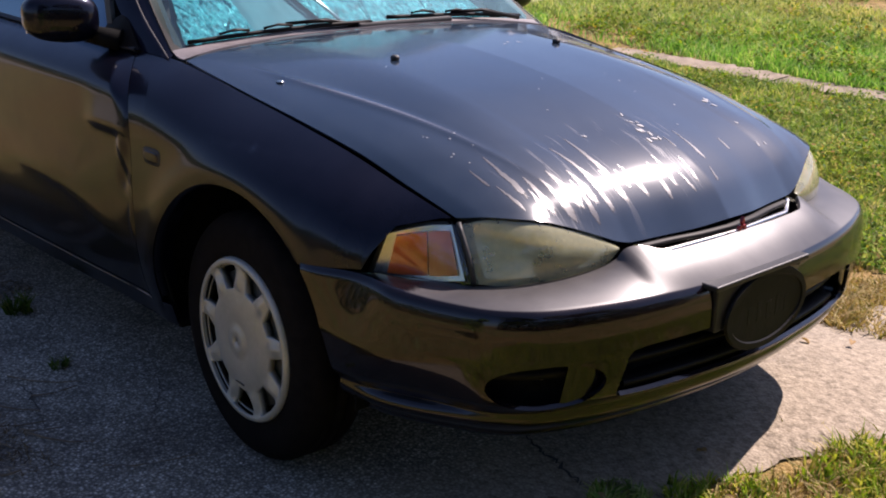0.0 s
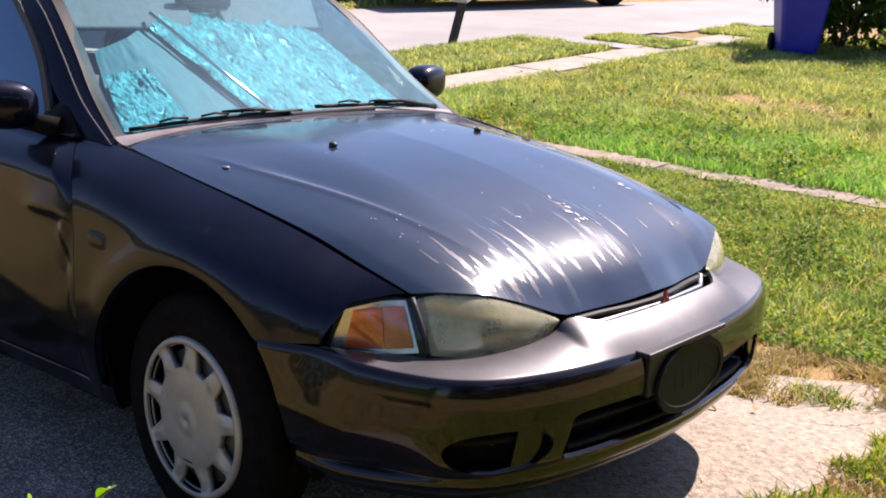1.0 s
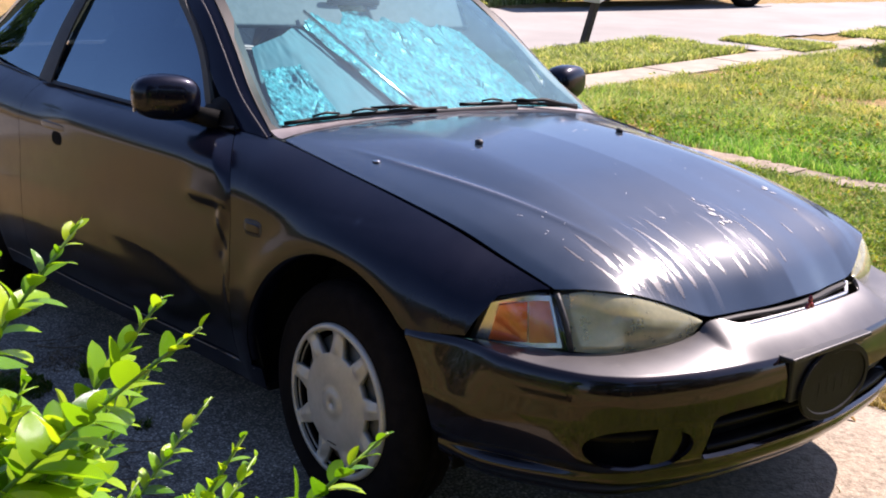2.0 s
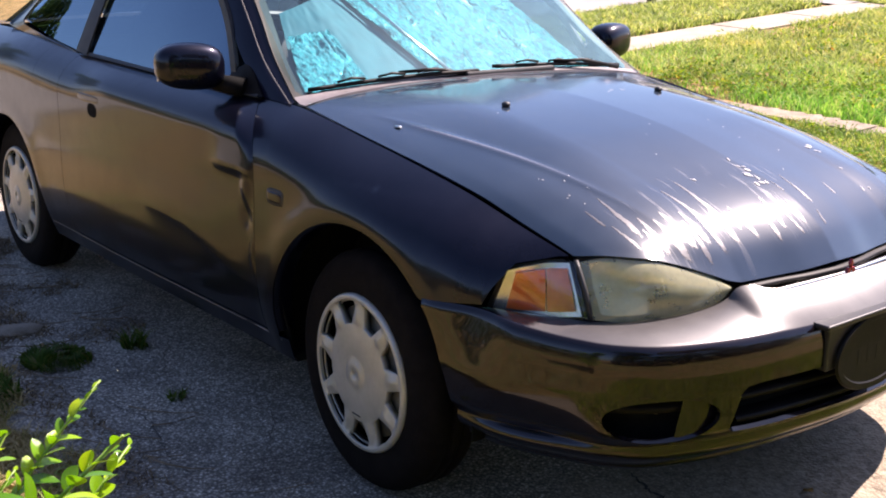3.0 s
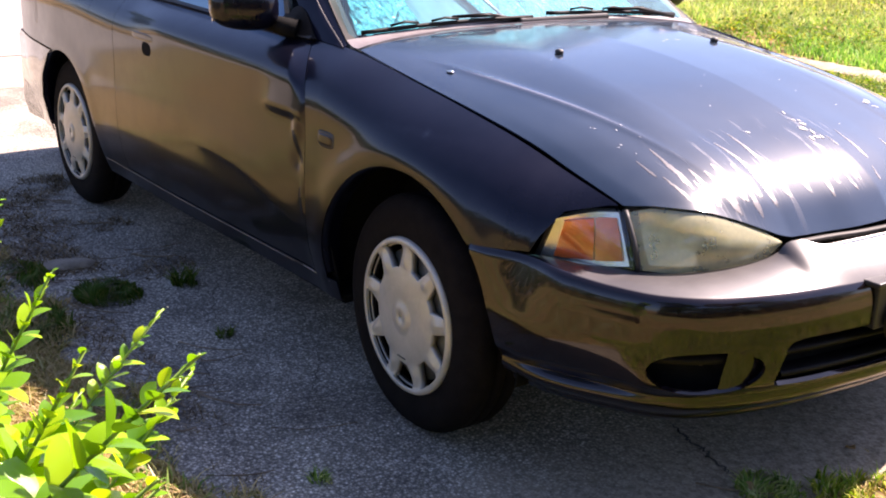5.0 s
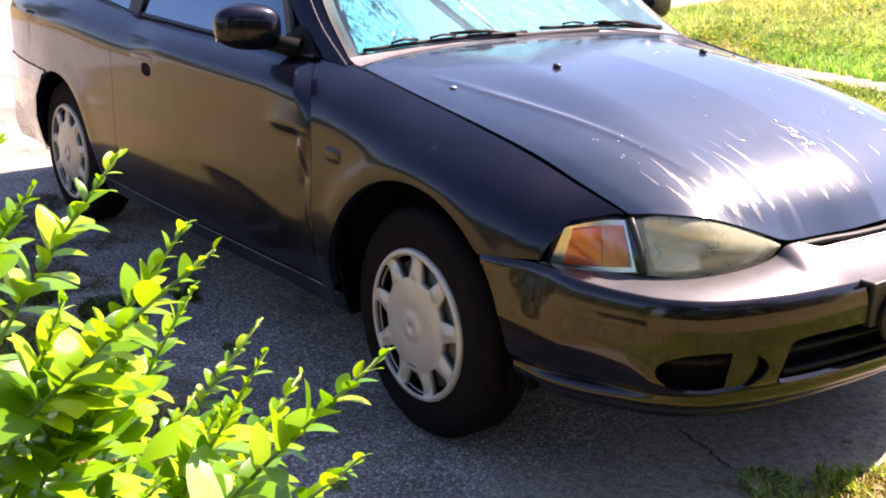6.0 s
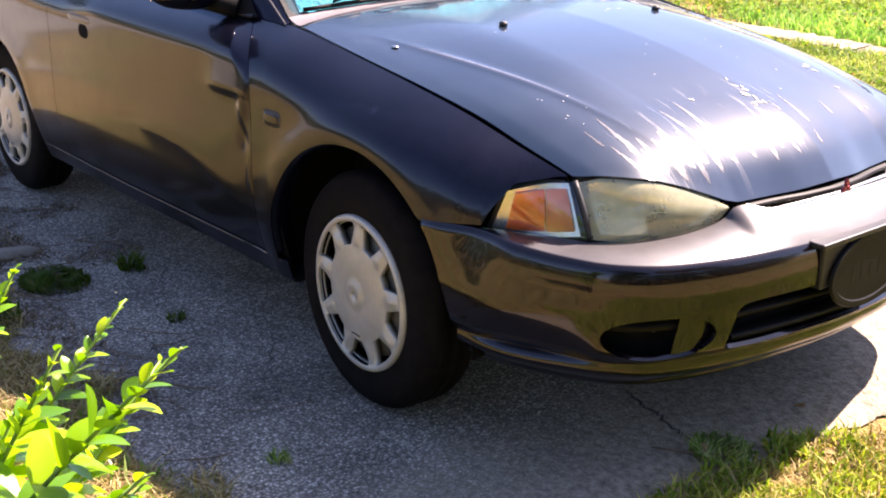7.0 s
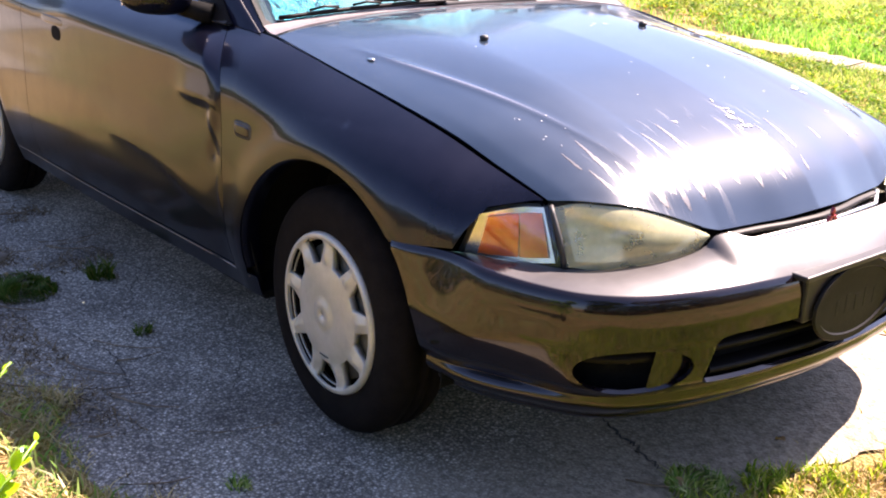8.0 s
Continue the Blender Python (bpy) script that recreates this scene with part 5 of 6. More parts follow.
def patchy(rs, n, x0, x1, y0, y1, keep, freq=1.2, seed=0, cut=-0.1):
    """Spots thinned out by noise."""
    x, y = rs.uniform(x0, x1, n), rs.uniform(y0, y1, n)
    ok = keep(x, y)
    x, y = x[ok], y[ok]
    v = np.array([noise.noise((p * freq, q * freq, seed)) + 0.5 * noise.noise((p * freq * 3.7, q * freq * 3.7, seed + 9)) for p, q in zip(x, y)])
    ok = v + rs.uniform(-0.25, 0.25, len(v)) > cut
    return np.stack([x[ok], y[ok]], 1)


far = np.concatenate([-np.geomspace(400, 14, 26), np.linspace(-13.5, 6, 79), np.geomspace(6.5, 400, 18)])
fary = np.concatenate([-np.geomspace(400, 6, 20), np.linspace(-5.6, 14, 99), np.geomspace(14.5, 400, 20)])
sheet("ground", far, fary, SOIL, -TURF, "dry patchy turf and bare soil")
# driveway slab, its edges uneven and broken


def rough_edge(t, k):
    return 0.06 * noise.noise((t * 2.5, k, 5)) + 0.03 * noise.noise((t * 9, k, 2)) + 0.015 * noise.noise((t * 31, k, 7))


P = np.zeros((150, 330, 3))
for i, b in enumerate(np.linspace(0, 1, 150)):
    for j, a in enumerate(np.linspace(0, 1, 330) ** 0.85):
        y = -1.34 + 2.72 * b
        front = 0.76 + 0.28 * float(smooth01(-0.45, 0.5, y)) + rough_edge(y, 0.5)
        x = -5.2 + a * (front + 5.2)
        left, right = 1.38 + 0.22 * float(smooth01(0.2, 0.9, x)) + rough_edge(x, 3.5), -1.34 + rough_edge(x, 8.5)
        edge = min(1.0, min(b, 1 - b, 1 - a) * 60)
        P[i, j] = (x, right + b * (left - right), float(ground_z(x, right + b * (left - right))) - .012 * (1 - edge))
tagged(grid("driveway", P, ASPHALT, None, "", 0.0), "weathered asphalt driveway with exposed stones", "", "", "structure")
ax, ay = np.linspace(-7.5, -5.2, 47), np.linspace(-2.2, 2.2, 45)
sheet("driveway_apron", ax, ay, CONCRETE, 0.002, "pale concrete apron of the driveway")
# public pavement along the street, in slabs
pavement = tagged(new("pavement"), "narrow pale concrete pavement slabs across the lawn", "", "", "structure")
for k, y0 in enumerate(np.arange(2.2, 22, 1.2)):
    xs, ys = np.linspace(-5.06, -4.52, 8), np.linspace(y0 + .008, y0 + 1.192, 14)
    X, Y = np.meshgrid(xs, ys)
    P = np.stack([X + .05 * (y0 - 8) * 0, Y, ground_z(X, Y) - .001 + .003 * ((k * 7) % 3)], -1)
    grid("paving_slab", P, CONCRETE, pavement, "", 0.04)
# street
sx, sy = np.concatenate([-np.geomspace(120, 13, 20), np.linspace(-12.6, -3, 97)]), np.concatenate([np.linspace(-60, 2, 40), np.linspace(2.2, 30, 140), np.geomspace(31, 200, 16)])


def in_street(i, j):
    x, y = (sx[j] + sx[j + 1]) / 2, (sy[i] + sy[i + 1]) / 2
    near_edge = -6.5 + (0.24 * (y - 7.5) if y > 7.5 else 0)
    far_edge = -10.4 + (0.36 * (y - 9.5) if y > 9.5 else 0.05 * (y - 9.5))
    apron = 9.2 < y < 10.6 + (x + 6) * 0.2 and -7 < x < -5.05
    island = 9.55 < y < 10.35 and -5.95 < x < -4.7
    return (far_edge < x < near_edge or apron) and not island


sheet("street", sx, sy, ROAD, 0.008, "sun-bleached residential street", mask=in_street)
# garden edging: an old low concrete strip in the lawn
edging = tagged(new("garden_edging"), "broken pale concrete edging strip sunk in the grass", "", "", "structure")
for k, x0 in enumerate(np.arange(-2.8, 2.0, .62)):
    xs, ys = np.linspace(x0 + .003, x0 + .617, 22), np.linspace(4.09, 4.31, 6)
    X, Y = np.meshgrid(xs, ys)
    wob = .12 * (X + .9) - .02 + .010 * np.sin(X * 5.1)
    frac = np.array([[noise.noise((x * 16, y * 16, 4.0)) for x in xs] for y in ys])
    P = np.stack([X + .02 * frac, Y + wob + .035 * frac, ground_z(X, Y) + .001 + .004 * np.sin(k * 2.3) + .006 * frac], -1)
    grid("edging_piece", P, OLDCON, edging, "", 0.05)

GRASS_A = leaf_stuff("lawn_weeds", [(0.0, (0.069, 0.149, 0.033)), (0.3, (0.138, 0.241, 0.060)), (0.6, (0.241, 0.310, 0.105)), (0.85, (0.391, 0.380, 0.225)), (1.0, (0.529, 0.460, 0.360))], patches=.9)
GRASS_B = leaf_stuff("lush_grass", [(0.0, (0.069, 0.184, 0.033)), (0.4, (0.149, 0.368, 0.068)), (0.7, (0.276, 0.483, 0.120)), (1.0, (0.529, 0.540, 0.330))], patches=.35)
GRASS_C = leaf_stuff("olive_grass", [(0.0, (0.127, 0.172, 0.060)), (0.35, (0.241, 0.299, 0.112)), (0.7, (0.356, 0.391, 0.195)), (1.0, (0.552, 0.506, 0.390))], patches=.8)
GRASS_Y = leaf_stuff("yard_grass", [(0.0, (.07, .14, .012)), (0.4, (.17, .26, .025)), (0.7, (.32, .35, .055)), (1.0, (.54, .45, .18))], patches=.5)
STRAW = leaf_stuff("dry_straw", [(0.0, (.16, .17, .03)), (0.35, (.34, .27, .11)), (0.7, (.50, .38, .19)), (1.0, (.24, .15, .07))], 0.6, 0.2)
rs = np.random.RandomState(11)
free = lambda x, y: ~((np.abs(y - 4.18 - .12 * (x + .9)) < .085 + .03 * np.sin(x * 11)))
sp = patchy(rs, 115000, -3.2, 2.4, 1.75, 4.05, free, 1.3, 1, -.45)
blades("lawn_weeds", sp, np.full(len(sp), .065), .0034, GRASS_A, "knee-low mixed weeds and grass beside the driveway", 1, 0.9)
sp = patchy(rs, 26000, -.6, 2.2, 1.35, 2.0, lambda x, y: y > 1.42 + .22 * (x > .5), 2.0, 2, -.2)
blades("dry_grass", sp, np.full(len(sp), .045), .003, STRAW, "thin dry grass along the driveway", 2, 1.2)
sp = patchy(rs, 75000, -4.4, 2.0, 4.2, 5.9, lambda x, y: free(x, y) & (rs.uniform(0, 1, len(x)) < smooth01(6.0, 5.2, y) * (.25 + .75 * smooth01(-3.2, -1.6, x))), 1.0, 3, -.5)
blades("lush_grass", sp, np.full(len(sp), .085), .0038, GRASS_B, "bright green lush grass", 3, 0.8)
sp = patchy(rs, 190000, -4.5, 1.5, 4.6, 12.5, lambda x, y: (rs.uniform(0, 1, len(x)) < .35 + .65 * smooth01(5.4, 6.3, y)) | (x < -2.2), .8, 4, -.35)
blades("olive_grass", sp, np.full(len(sp), .085), .0042, GRASS_C, "olive and yellowing lawn grass", 4, 0.8)
sp = patchy(rs, 30000, -6.45, -5.1, 3.0, 9.0, lambda x, y: x > -6.45, .8, 5, -.5)
blades("verge_grass", sp, np.full(len(sp), .10), .009, GRASS_C, "grass on the verge by the street", 5, 0.8)
sp = patchy(rs, 9000, -5.9, -4.7, 9.6, 10.3, lambda x, y: x > -6.45, .8, 6, -.5)
blades("verge_grass", sp, np.full(len(sp), .08), .009, GRASS_C, "grass island between two drives", 6, 0.8)
sp = patchy(rs, 9000, -5.4, -4.5, 11.6, 12.8, lambda x, y: x > -6.45, .8, 7, -.5)
blades("verge_grass", sp, np.full(len(sp), .08), .009, GRASS_C, "small grass island by the street", 7, 0.8)
sp = patchy(rs, 26000, -14.5, -10.6, 6.0, 15.0, lambda x, y: x < -10.4 + np.where(y > 9.5, 0.36 * (y - 9.5), 0), .5, 8, -.5)
blades("far_verge_grass", sp, np.full(len(sp), .12), .014, GRASS_C, "grass across the street", 8, 0.8)


def broad_weeds(name, spots, height, leaf, material, label, seed):
    """Low broad-leaved weeds: small leaves in loose clumps, as one object of stuff."""
    rs = np.random.RandomState(seed)
    n = len(spots)
    z = ground_vec(spots[:, 0], spots[:, 1]) + height * rs.uniform(.1, 1, n) * np.array([.35 + .9 * max(0, .5 + noise.noise((x * 5, y * 5, 2.0))) for x, y in spots])
    c = np.stack([spots[:, 0], spots[:, 1], z], 1)
    a, tilt = rs.uniform(0, math.tau, n), rs.uniform(-.2, .9, n)
    u = np.stack([np.cos(a) * np.cos(tilt), np.sin(a) * np.cos(tilt), np.sin(tilt)], 1)
    v = np.stack([-np.sin(a), np.cos(a), rs.uniform(-.5, .5, n)], 1)
    l = leaf * rs.uniform(.5, 1.4, n)[:, None]
    V = np.stack([c - u * l, c + v * l * .5 - u * l * .1, c + u * l, c - v * l * .5 - u * l * .1], 1).reshape(-1, 3)
    ob = new(name, fast_mesh(name, V, np.arange(n * 4).reshape(-1, 4)))
    ob.data.materials.append(material)
    return tagged(ob, label, "weeds", "", "stuff")


BROADLEAF = leaf_stuff("broad_weed_leaf", [(0.0, (.035, .085, .010)), (0.35, (.09, .17, .016)), (0.7, (.19, .26, .03)), (0.9, (.30, .27, .08)), (1.0, (.20, .11, .04))], .6, .35, .08, patches=.9)
sp = patchy(rs, 60000, -2.6, 2.3, 1.75, 4.0, free, 1.9, 31, -.05)
broad_weeds("broad_weeds", sp, .10, .013, BROADLEAF, "low broad-leaved weeds among the grass", 31)
sp = patchy(rs, 30000, -3.6, 2.0, 4.3, 5.6, free, 1.6, 32, .05)
broad_weeds("broad_weeds", sp, .12, .017, BROADLEAF, "clumps of broad-leaved weeds in lush grass", 32)
sp = patchy(rs, 24000, -4.4, 1.4, 5.8, 11.0, lambda x, y: x > -9, 1.1, 33, .15)
broad_weeds("broad_weeds", sp, .12, .022, BROADLEAF, "scattered weeds in the olive lawn", 33)
# in front of the car, and the yard on its right side
inyard = lambda x, y: (x > 0.73 + 0.28 * smooth01(-.45, .5, y) + .03 * np.sin(y * 17))
sp = patchy(rs, 60000, .74, 2.2, -1.6, 1.3, inyard, 2.6, 9, -.38)
blades("yard_grass", sp, np.full(len(sp), .05), .0035, GRASS_Y, "short sunlit grass at the driveway's end", 9, 0.9)
sp = patchy(rs, 70000, .74, 2.2, -1.9, 1.6, lambda x, y: inyard(x, y) | (rs.uniform(0, 1, len(x)) < .004), 2.2, 10, -.9)
blades("yard_straw", sp, np.full(len(sp), .035), .0024, STRAW, "dry straw in the yard", 10, 1.6)
side = lambda x, y: y < -1.30 + .05 * np.sin(x * 9) + .03 * np.sin(x * 23)
sp = patchy(rs, 110000, -3.2, 1.0, -2.3, -1.2, side, 2.0, 12, -.4)
blades("yard_straw", sp, np.full(len(sp), .035), .0024, STRAW, "dry grass and straw beside the driveway", 12, 1.8)
sp = patchy(rs, 16000, -3.5, 1.2, -2.6, -1.3, side, 1.6, 13, .12)
blades("yard_grass", sp, np.full(len(sp), .05), .0035, GRASS_A, "green weeds in the dry yard", 13, 1.0)

# thinner grass and weeds over the rest of the yard
apart = lambda x, y: ((y < -2.0 + .25 * np.sin(x * 1.7)) | (x > 1.9 + .25 * np.sin(y * 2.1))) & (np.hypot(x - 2.0, y + 2.2) > .25) & ~((y > 3.9) & (y < 4.35) & (x < 2))
sp = patchy(rs, 150000, -6.5, 7.0, -7.5, 7.5, apart, 0.9, 14, .02)
blades("yard_grass", sp, np.full(len(sp), .055), .005, GRASS_C, "patchy yellowing grass over the dry yard", 14, 1.0)
sp = patchy(rs, 60000, -6.5, 7.0, -7.5, 7.5, apart, 1.4, 15, -.1)
blades("yard_straw", sp, np.full(len(sp), .04), .004, STRAW, "thin straw over the dry yard", 15, 1.7)

LITTER = leaf_stuff("brown_litter", [(0.0, (.06, .04, .025)), (0.5, (.15, .10, .055)), (1.0, (.30, .22, .13))], 0.8, 0.05)
sp = patchy(rs, 16000, -2.9, -1.35, -1.45, -.72, lambda x, y: x < 0, 3.0, 16, .10)
blades("leaf_litter", sp, np.full(len(sp), .022), .0022, LITTER, "brown leaf litter and dead grass on the asphalt", 16, 2.6)
sp = patchy(rs, 9000, .35, 1.15, 1.05, 1.8, lambda x, y: y > 1.15 + .2 * np.sin(x * 9), 2.2, 19, -.1)
blades("dry_grass", sp, np.full(len(sp), .05), .003, STRAW, "ragged dry grass creeping over the drive", 19, 1.5)
sp = patchy(rs, 5000, -1.4, .4, -1.45, -1.15, lambda x, y: x < .4, 3.0, 17, .20)
blades("leaf_litter", sp, np.full(len(sp), .018), .002, LITTER, "thin brown litter at the driveway's edge", 17, 2.6)


def tuft(x, y, r, n, h, w, material, label, seed, lean=1.0):
    rs = np.random.RandomState(seed)
    a, d = rs.uniform(0, math.tau, n), r * np.sqrt(rs.uniform(0, 1, n))
    ob = blades("weed", np.stack([x + d * np.cos(a), y + d * np.sin(a) * .8], 1), np.full(n, h), w, material, label, seed, lean)
    return tagged(ob, label, "weed")


DARKWEED = leaf_stuff("mat_weed", [(0, (.03, .07, .010)), (.6, (.06, .12, .018)), (1, (.16, .15, .05))])
tuft(-1.30, -1.08, .13, 900, .035, .004, DARKWEED, "low green mat of weeds in a driveway crack", 21, 1.4)
tuft(-1.265, -.83, .05, 120, .075, .0035, DARKWEED, "small upright weed in a driveway crack", 22)
tuft(-.78, -.91, .035, 70, .03, .003, DARKWEED, "tiny weed in the asphalt", 23)
tuft(-.46, -1.31, .03, 70, .03, .003, GRASS_A, "tiny weed in the asphalt", 24)
tuft(.11, -1.10, .03, 60, .035, .003, GRASS_A, "tiny weed in the asphalt", 25)
tuft(.70, 1.28, .10, 260, .05, .004, GRASS_C, "yellow-green weed on the driveway", 26)
tuft(.84, 1.30, .05, 80, .03, .004, GRASS_C, "small weed on the driveway", 27)
tuft(.72, -.27, .09, 520, .036, .0034, GRASS_A, "green tuft growing over the driveway's end", 28)
tuft(.80, -.14, .06, 160, .05, .0032, GRASS_Y, "green tuft growing over the driveway's end", 29)
tuft(-3.35, -.95, .09, 90, .07, .003, GRASS_C, "thin weed behind the car", 30)
tuft(-1.60, -1.30, .16, 500, .05, .004, DARKWEED, "weeds at the driveway's edge", 31)
tuft(-1.15, -1.38, .16, 500, .05, .004, DARKWEED, "weeds at the driveway's edge", 32)

# a pale flat stone, twigs and dead leaves at the driveway's edge
bm = bmesh.new()
bmesh.ops.create_icosphere(bm, subdivisions=3, radius=1)
for v in bm.verts:
    k = 1 + .18 * noise.noise(v.co * 1.7)
    v.co = Vector((v.co.x * .105 * k, v.co.y * .06 * k, max(-.2, v.co.z) * .014 * k))
ob = part("flat_stone", bm, OLDCON, None, "", True)
ob.matrix_world = pose(-1.64, -1.10, BASE + .004, 0, 0, 75)
tagged(ob, "pale flat stone lying at the driveway's edge", "stone")
TWIG = plain("dry_twig", (.13, .085, .05), (.22, .15, .09), .9, scale=30)
random.seed(8)
for k in range(46):
    bm = bmesh.new()
    x, y = random.uniform(-2.5, .1), random.uniform(-1.45, -1.05)
    if k < 18:
        x, y = random.uniform(-2.6, -1.6), random.uniform(-1.25, -.75)
    a, l = random.uniform(-.6, .6) + .5, random.uniform(.05, .22)
    p = [(x + l * t * math.cos(a + .4 * t), y + l * t * math.sin(a + .4 * t), BASE + .006 + .004 * random.random()) for t in (0, .35, .7, 1)]
    tube(bm, p, .0028 * random.uniform(.6, 1.3), 5, .5)
    tagged(part("twig", bm, TWIG, None, "", True), "thin dry brown twig lying on the ground", "twig", "fallen twigs")
bm = bmesh.new()
tube(bm, [(.60, -.39, BASE + .006), (.66, -.36, BASE + .009), (.72, -.30, BASE + .008), (.76, -.24, BASE + .007)], .0025, 5, .5)
tagged(part("twig", bm, TWIG, None, "", True), "thin dry brown twig lying on the ground", "twig", "fallen twigs")
DEAD = leaf_stuff("dead_leaf", [(0, (.22, .12, .05)), (1, (.38, .26, .13))], .7, .15)


def leaf_mesh(name, l, w, curl, fold=0.25):
    """A leaf along +y: obovate, folded at the midrib, curling down."""
    V, F = [], []
    N = 8
    for i in range(N + 1):
        t = i / N
        half = w * math.sin(math.pi * min(1, t ** 1.08)) ** 0.62 if 0 < i < N else 0.0006
        z = -curl * t * t * l
        V += [(-half, t * l, z + fold * half), (0, t * l, z), (half, t * l, z + fold * half)]
    for i in range(N):
        for k in (0, 1):
            a = i * 3 + k
            F.append((a, a + 1, a + 4, a + 3))
    return mesh_of(name, V, F)


dl = leaf_mesh("dead_leaf", .032, .010, .25, .8)
dl.materials.append(DEAD)
for k in range(11):
    x, y = random.choice(((random.uniform(-2.2, -1.2), random.uniform(-1.35, -.95)), (random.uniform(.6, .9), random.uniform(-.4, .3)), (random.uniform(.3, .9), random.uniform(.7, 1.4))))
    ob = new("dead_leaf", dl)
    ob.matrix_world = pose(x, y, float(ground_z(x, y)) + .010, random.uniform(-20, 20), random.uniform(-25, 25), random.uniform(0, 360))
    tagged(ob, "curled brown dead leaf on the ground", "leaf", "fallen leaves")

# cracks in the asphalt
CRACK = plain("crack_dirt", (.035, .031, .027), (.07, .06, .05), .95, scale=60)
cracks = tagged(new("asphalt_cracks"), "dark wandering cracks in the asphalt", "", "", "structure")
for seed, pts in ((1, [(.36, -.20), (.43, -.237), (.50, -.250), (.55, -.272), (.62, -.280)]), (2, [(-.62, -.72), (-.50, -.75), (-.40, -.82), (-.26, -.90)]), (3, [(-1.55, -.78), (-1.40, -.74), (-1.28, -.70), (-1.1, -.80), (-.80, -.92)]), (4, [(-.95, -1.12), (-.7, -1.05), (-.45, -1.1)]), (5, [(-.75, -.60), (-.62, -.56), (-.52, -.47)]), (6, [(.72, .95), (.85, 1.02), (.92, 1.2)])):
    rs2 = np.random.RandomState(seed)
    L = poly([(x, y, 0) for x, y in pts], 40)
    L[:, :2] += rs2.normal(0, .006, (40, 2))
    wdt = (2.6 if seed == 1 else 1) * (.0006 + .0013 * np.abs(np.sin(np.linspace(0, 3.1, 40))) * rs2.uniform(.4, 1.2, 40))
    d = np.gradient(L, axis=0)
    nrm = np.stack([-d[:, 1], d[:, 0], 0 * d[:, 0]], 1)
    nrm /= np.linalg.norm(nrm, axis=1)[:, None] + 1e-9
    P = np.stack([L + nrm * wdt[:, None], L - nrm * wdt[:, None]])
    P[..., 2] = ground_z(P[..., 0], P[..., 1]) + .0022
    grid("crack", P, CRACK, cracks, "", 0.0, flip=True)

# ---- beyond the lawn ----


def leaf_cloud(name, centres, n, leaf, material, parent, label, seed, flat=0.0):
    """Small leaves scattered over ellipsoid clumps, joined into one crown."""
    rs = np.random.RandomState(seed)
    c = np.array(centres, float)
    pick = rs.choice(len(c), n, p=(c[:, 3] * c[:, 4]) / (c[:, 3] * c[:, 4]).sum())
    d = rs.normal(0, 1, (n, 3))
    d /= np.linalg.norm(d, axis=1)[:, None]
    r = rs.uniform(.55, 1.08, n) ** .6
    p = c[pick, :3] + d * r[:, None] * c[pick][:, [3, 3, 4]]
    u = rs.normal(0, 1, (n, 3))
    u /= np.linalg.norm(u, axis=1)[:, None]
    v = np.cross(u, rs.normal(0, 1, (n, 3)))
    v /= np.linalg.norm(v, axis=1)[:, None]
    l = leaf * rs.uniform(.6, 1.4, n)[:, None]
    V = np.stack([p - u * l, p + v * l * .42, p + u * l, p - v * l * .42], 1).reshape(-1, 3)
    F = np.arange(n * 4).reshape(-1, 4)
    ob = new(name, fast_mesh(name, V, F))
    ob.data.materials.append(material)
    hang(ob, parent)
    if label:
        ob["label"] = label
    return ob


CROWN = leaf_stuff("tree_leaves", [(0, (.020, .045, .008)), (.6, (.05, .095, .016)), (1, (.10, .15, .03))])
BARK = plain("bark", (.09, .07, .055), (.16, .13, .10), .95, scale=8, relief=.02)


def tree(x, y, z, height, spread, seed, label):
    root = tagged(new("tree"), label, "tree")
    root.location = (x, y, z)
    rs = np.random.RandomState(seed)
    bm = bmesh.new()
    tube(bm, [(x, y, z - .1), (x + .1, y, z + height * .25), (x - .05, y + .1, z + height * .5)], .035 * height, 10, .6)
    part("trunk", bm, BARK, root, "", True)
    cl = []
    for k in range(9):
        a, e = rs.uniform(0, math.tau), rs.uniform(.5, 1.0)
        q = (x + spread * .6 * math.cos(a) * rs.uniform(.4, 1), y + spread * .6 * math.sin(a) * rs.uniform(.4, 1), z + height * e)
        bm = bmesh.new()
        tube(bm, [(x, y, z + height * .42), (x * .5 + q[0] * .5, y * .5 + q[1] * .5, z + height * (.5 + .15 * e)), q], .012 * height, 6, .35)
        part("limb", bm, BARK, root, "", True)
        for _ in range(4):
            cl.append((q[0] + rs.normal(0, spread * .2), q[1] + rs.normal(0, spread * .2), q[2] + rs.normal(0, height * .06), spread * rs.uniform(.16, .30), spread * rs.uniform(.12, .2)))
    leaf_cloud("crown", cl, 9000, .085 * max(1, spread / 2), CROWN, root, "uneven leafy crown", seed)
    return root


tree(-14.5, -3.0, 0, 4.4, 1.9, 43, "leafy street tree with an uneven crown")
tree(-14.5, -7.2, 0, 2.9, 1.7, 51, "leafy tree by the street corner of the yard")
# the next two trees are unseen, added to cut sky light in the shade
tree(9.5, -7.5, 0, 7.5, 3.6, 52, "unseen broad leafy tree, added to block sky light from the yard corner")
tree(11.0, 0.5, 0, 6.5, 3.2, 53, "unseen leafy tree behind the tall hedge, added to block sky light")
yard_hedge = tagged(new("hedge"), "low leafy hedge at the far side of the yard", "hedge")
yard_hedge.location = (-6, -7, 0)
rs = np.random.RandomState(15)
leaf_cloud("hedge_leaves", [(x, -7 + rs.normal(0, .2), .6 + .25 * rs.uniform(), .65, .6 + .25 * rs.uniform()) for x in np.arange(-14, 4, .5)], 22000, .06, CROWN, yard_hedge, "dense dark leaves", 16)
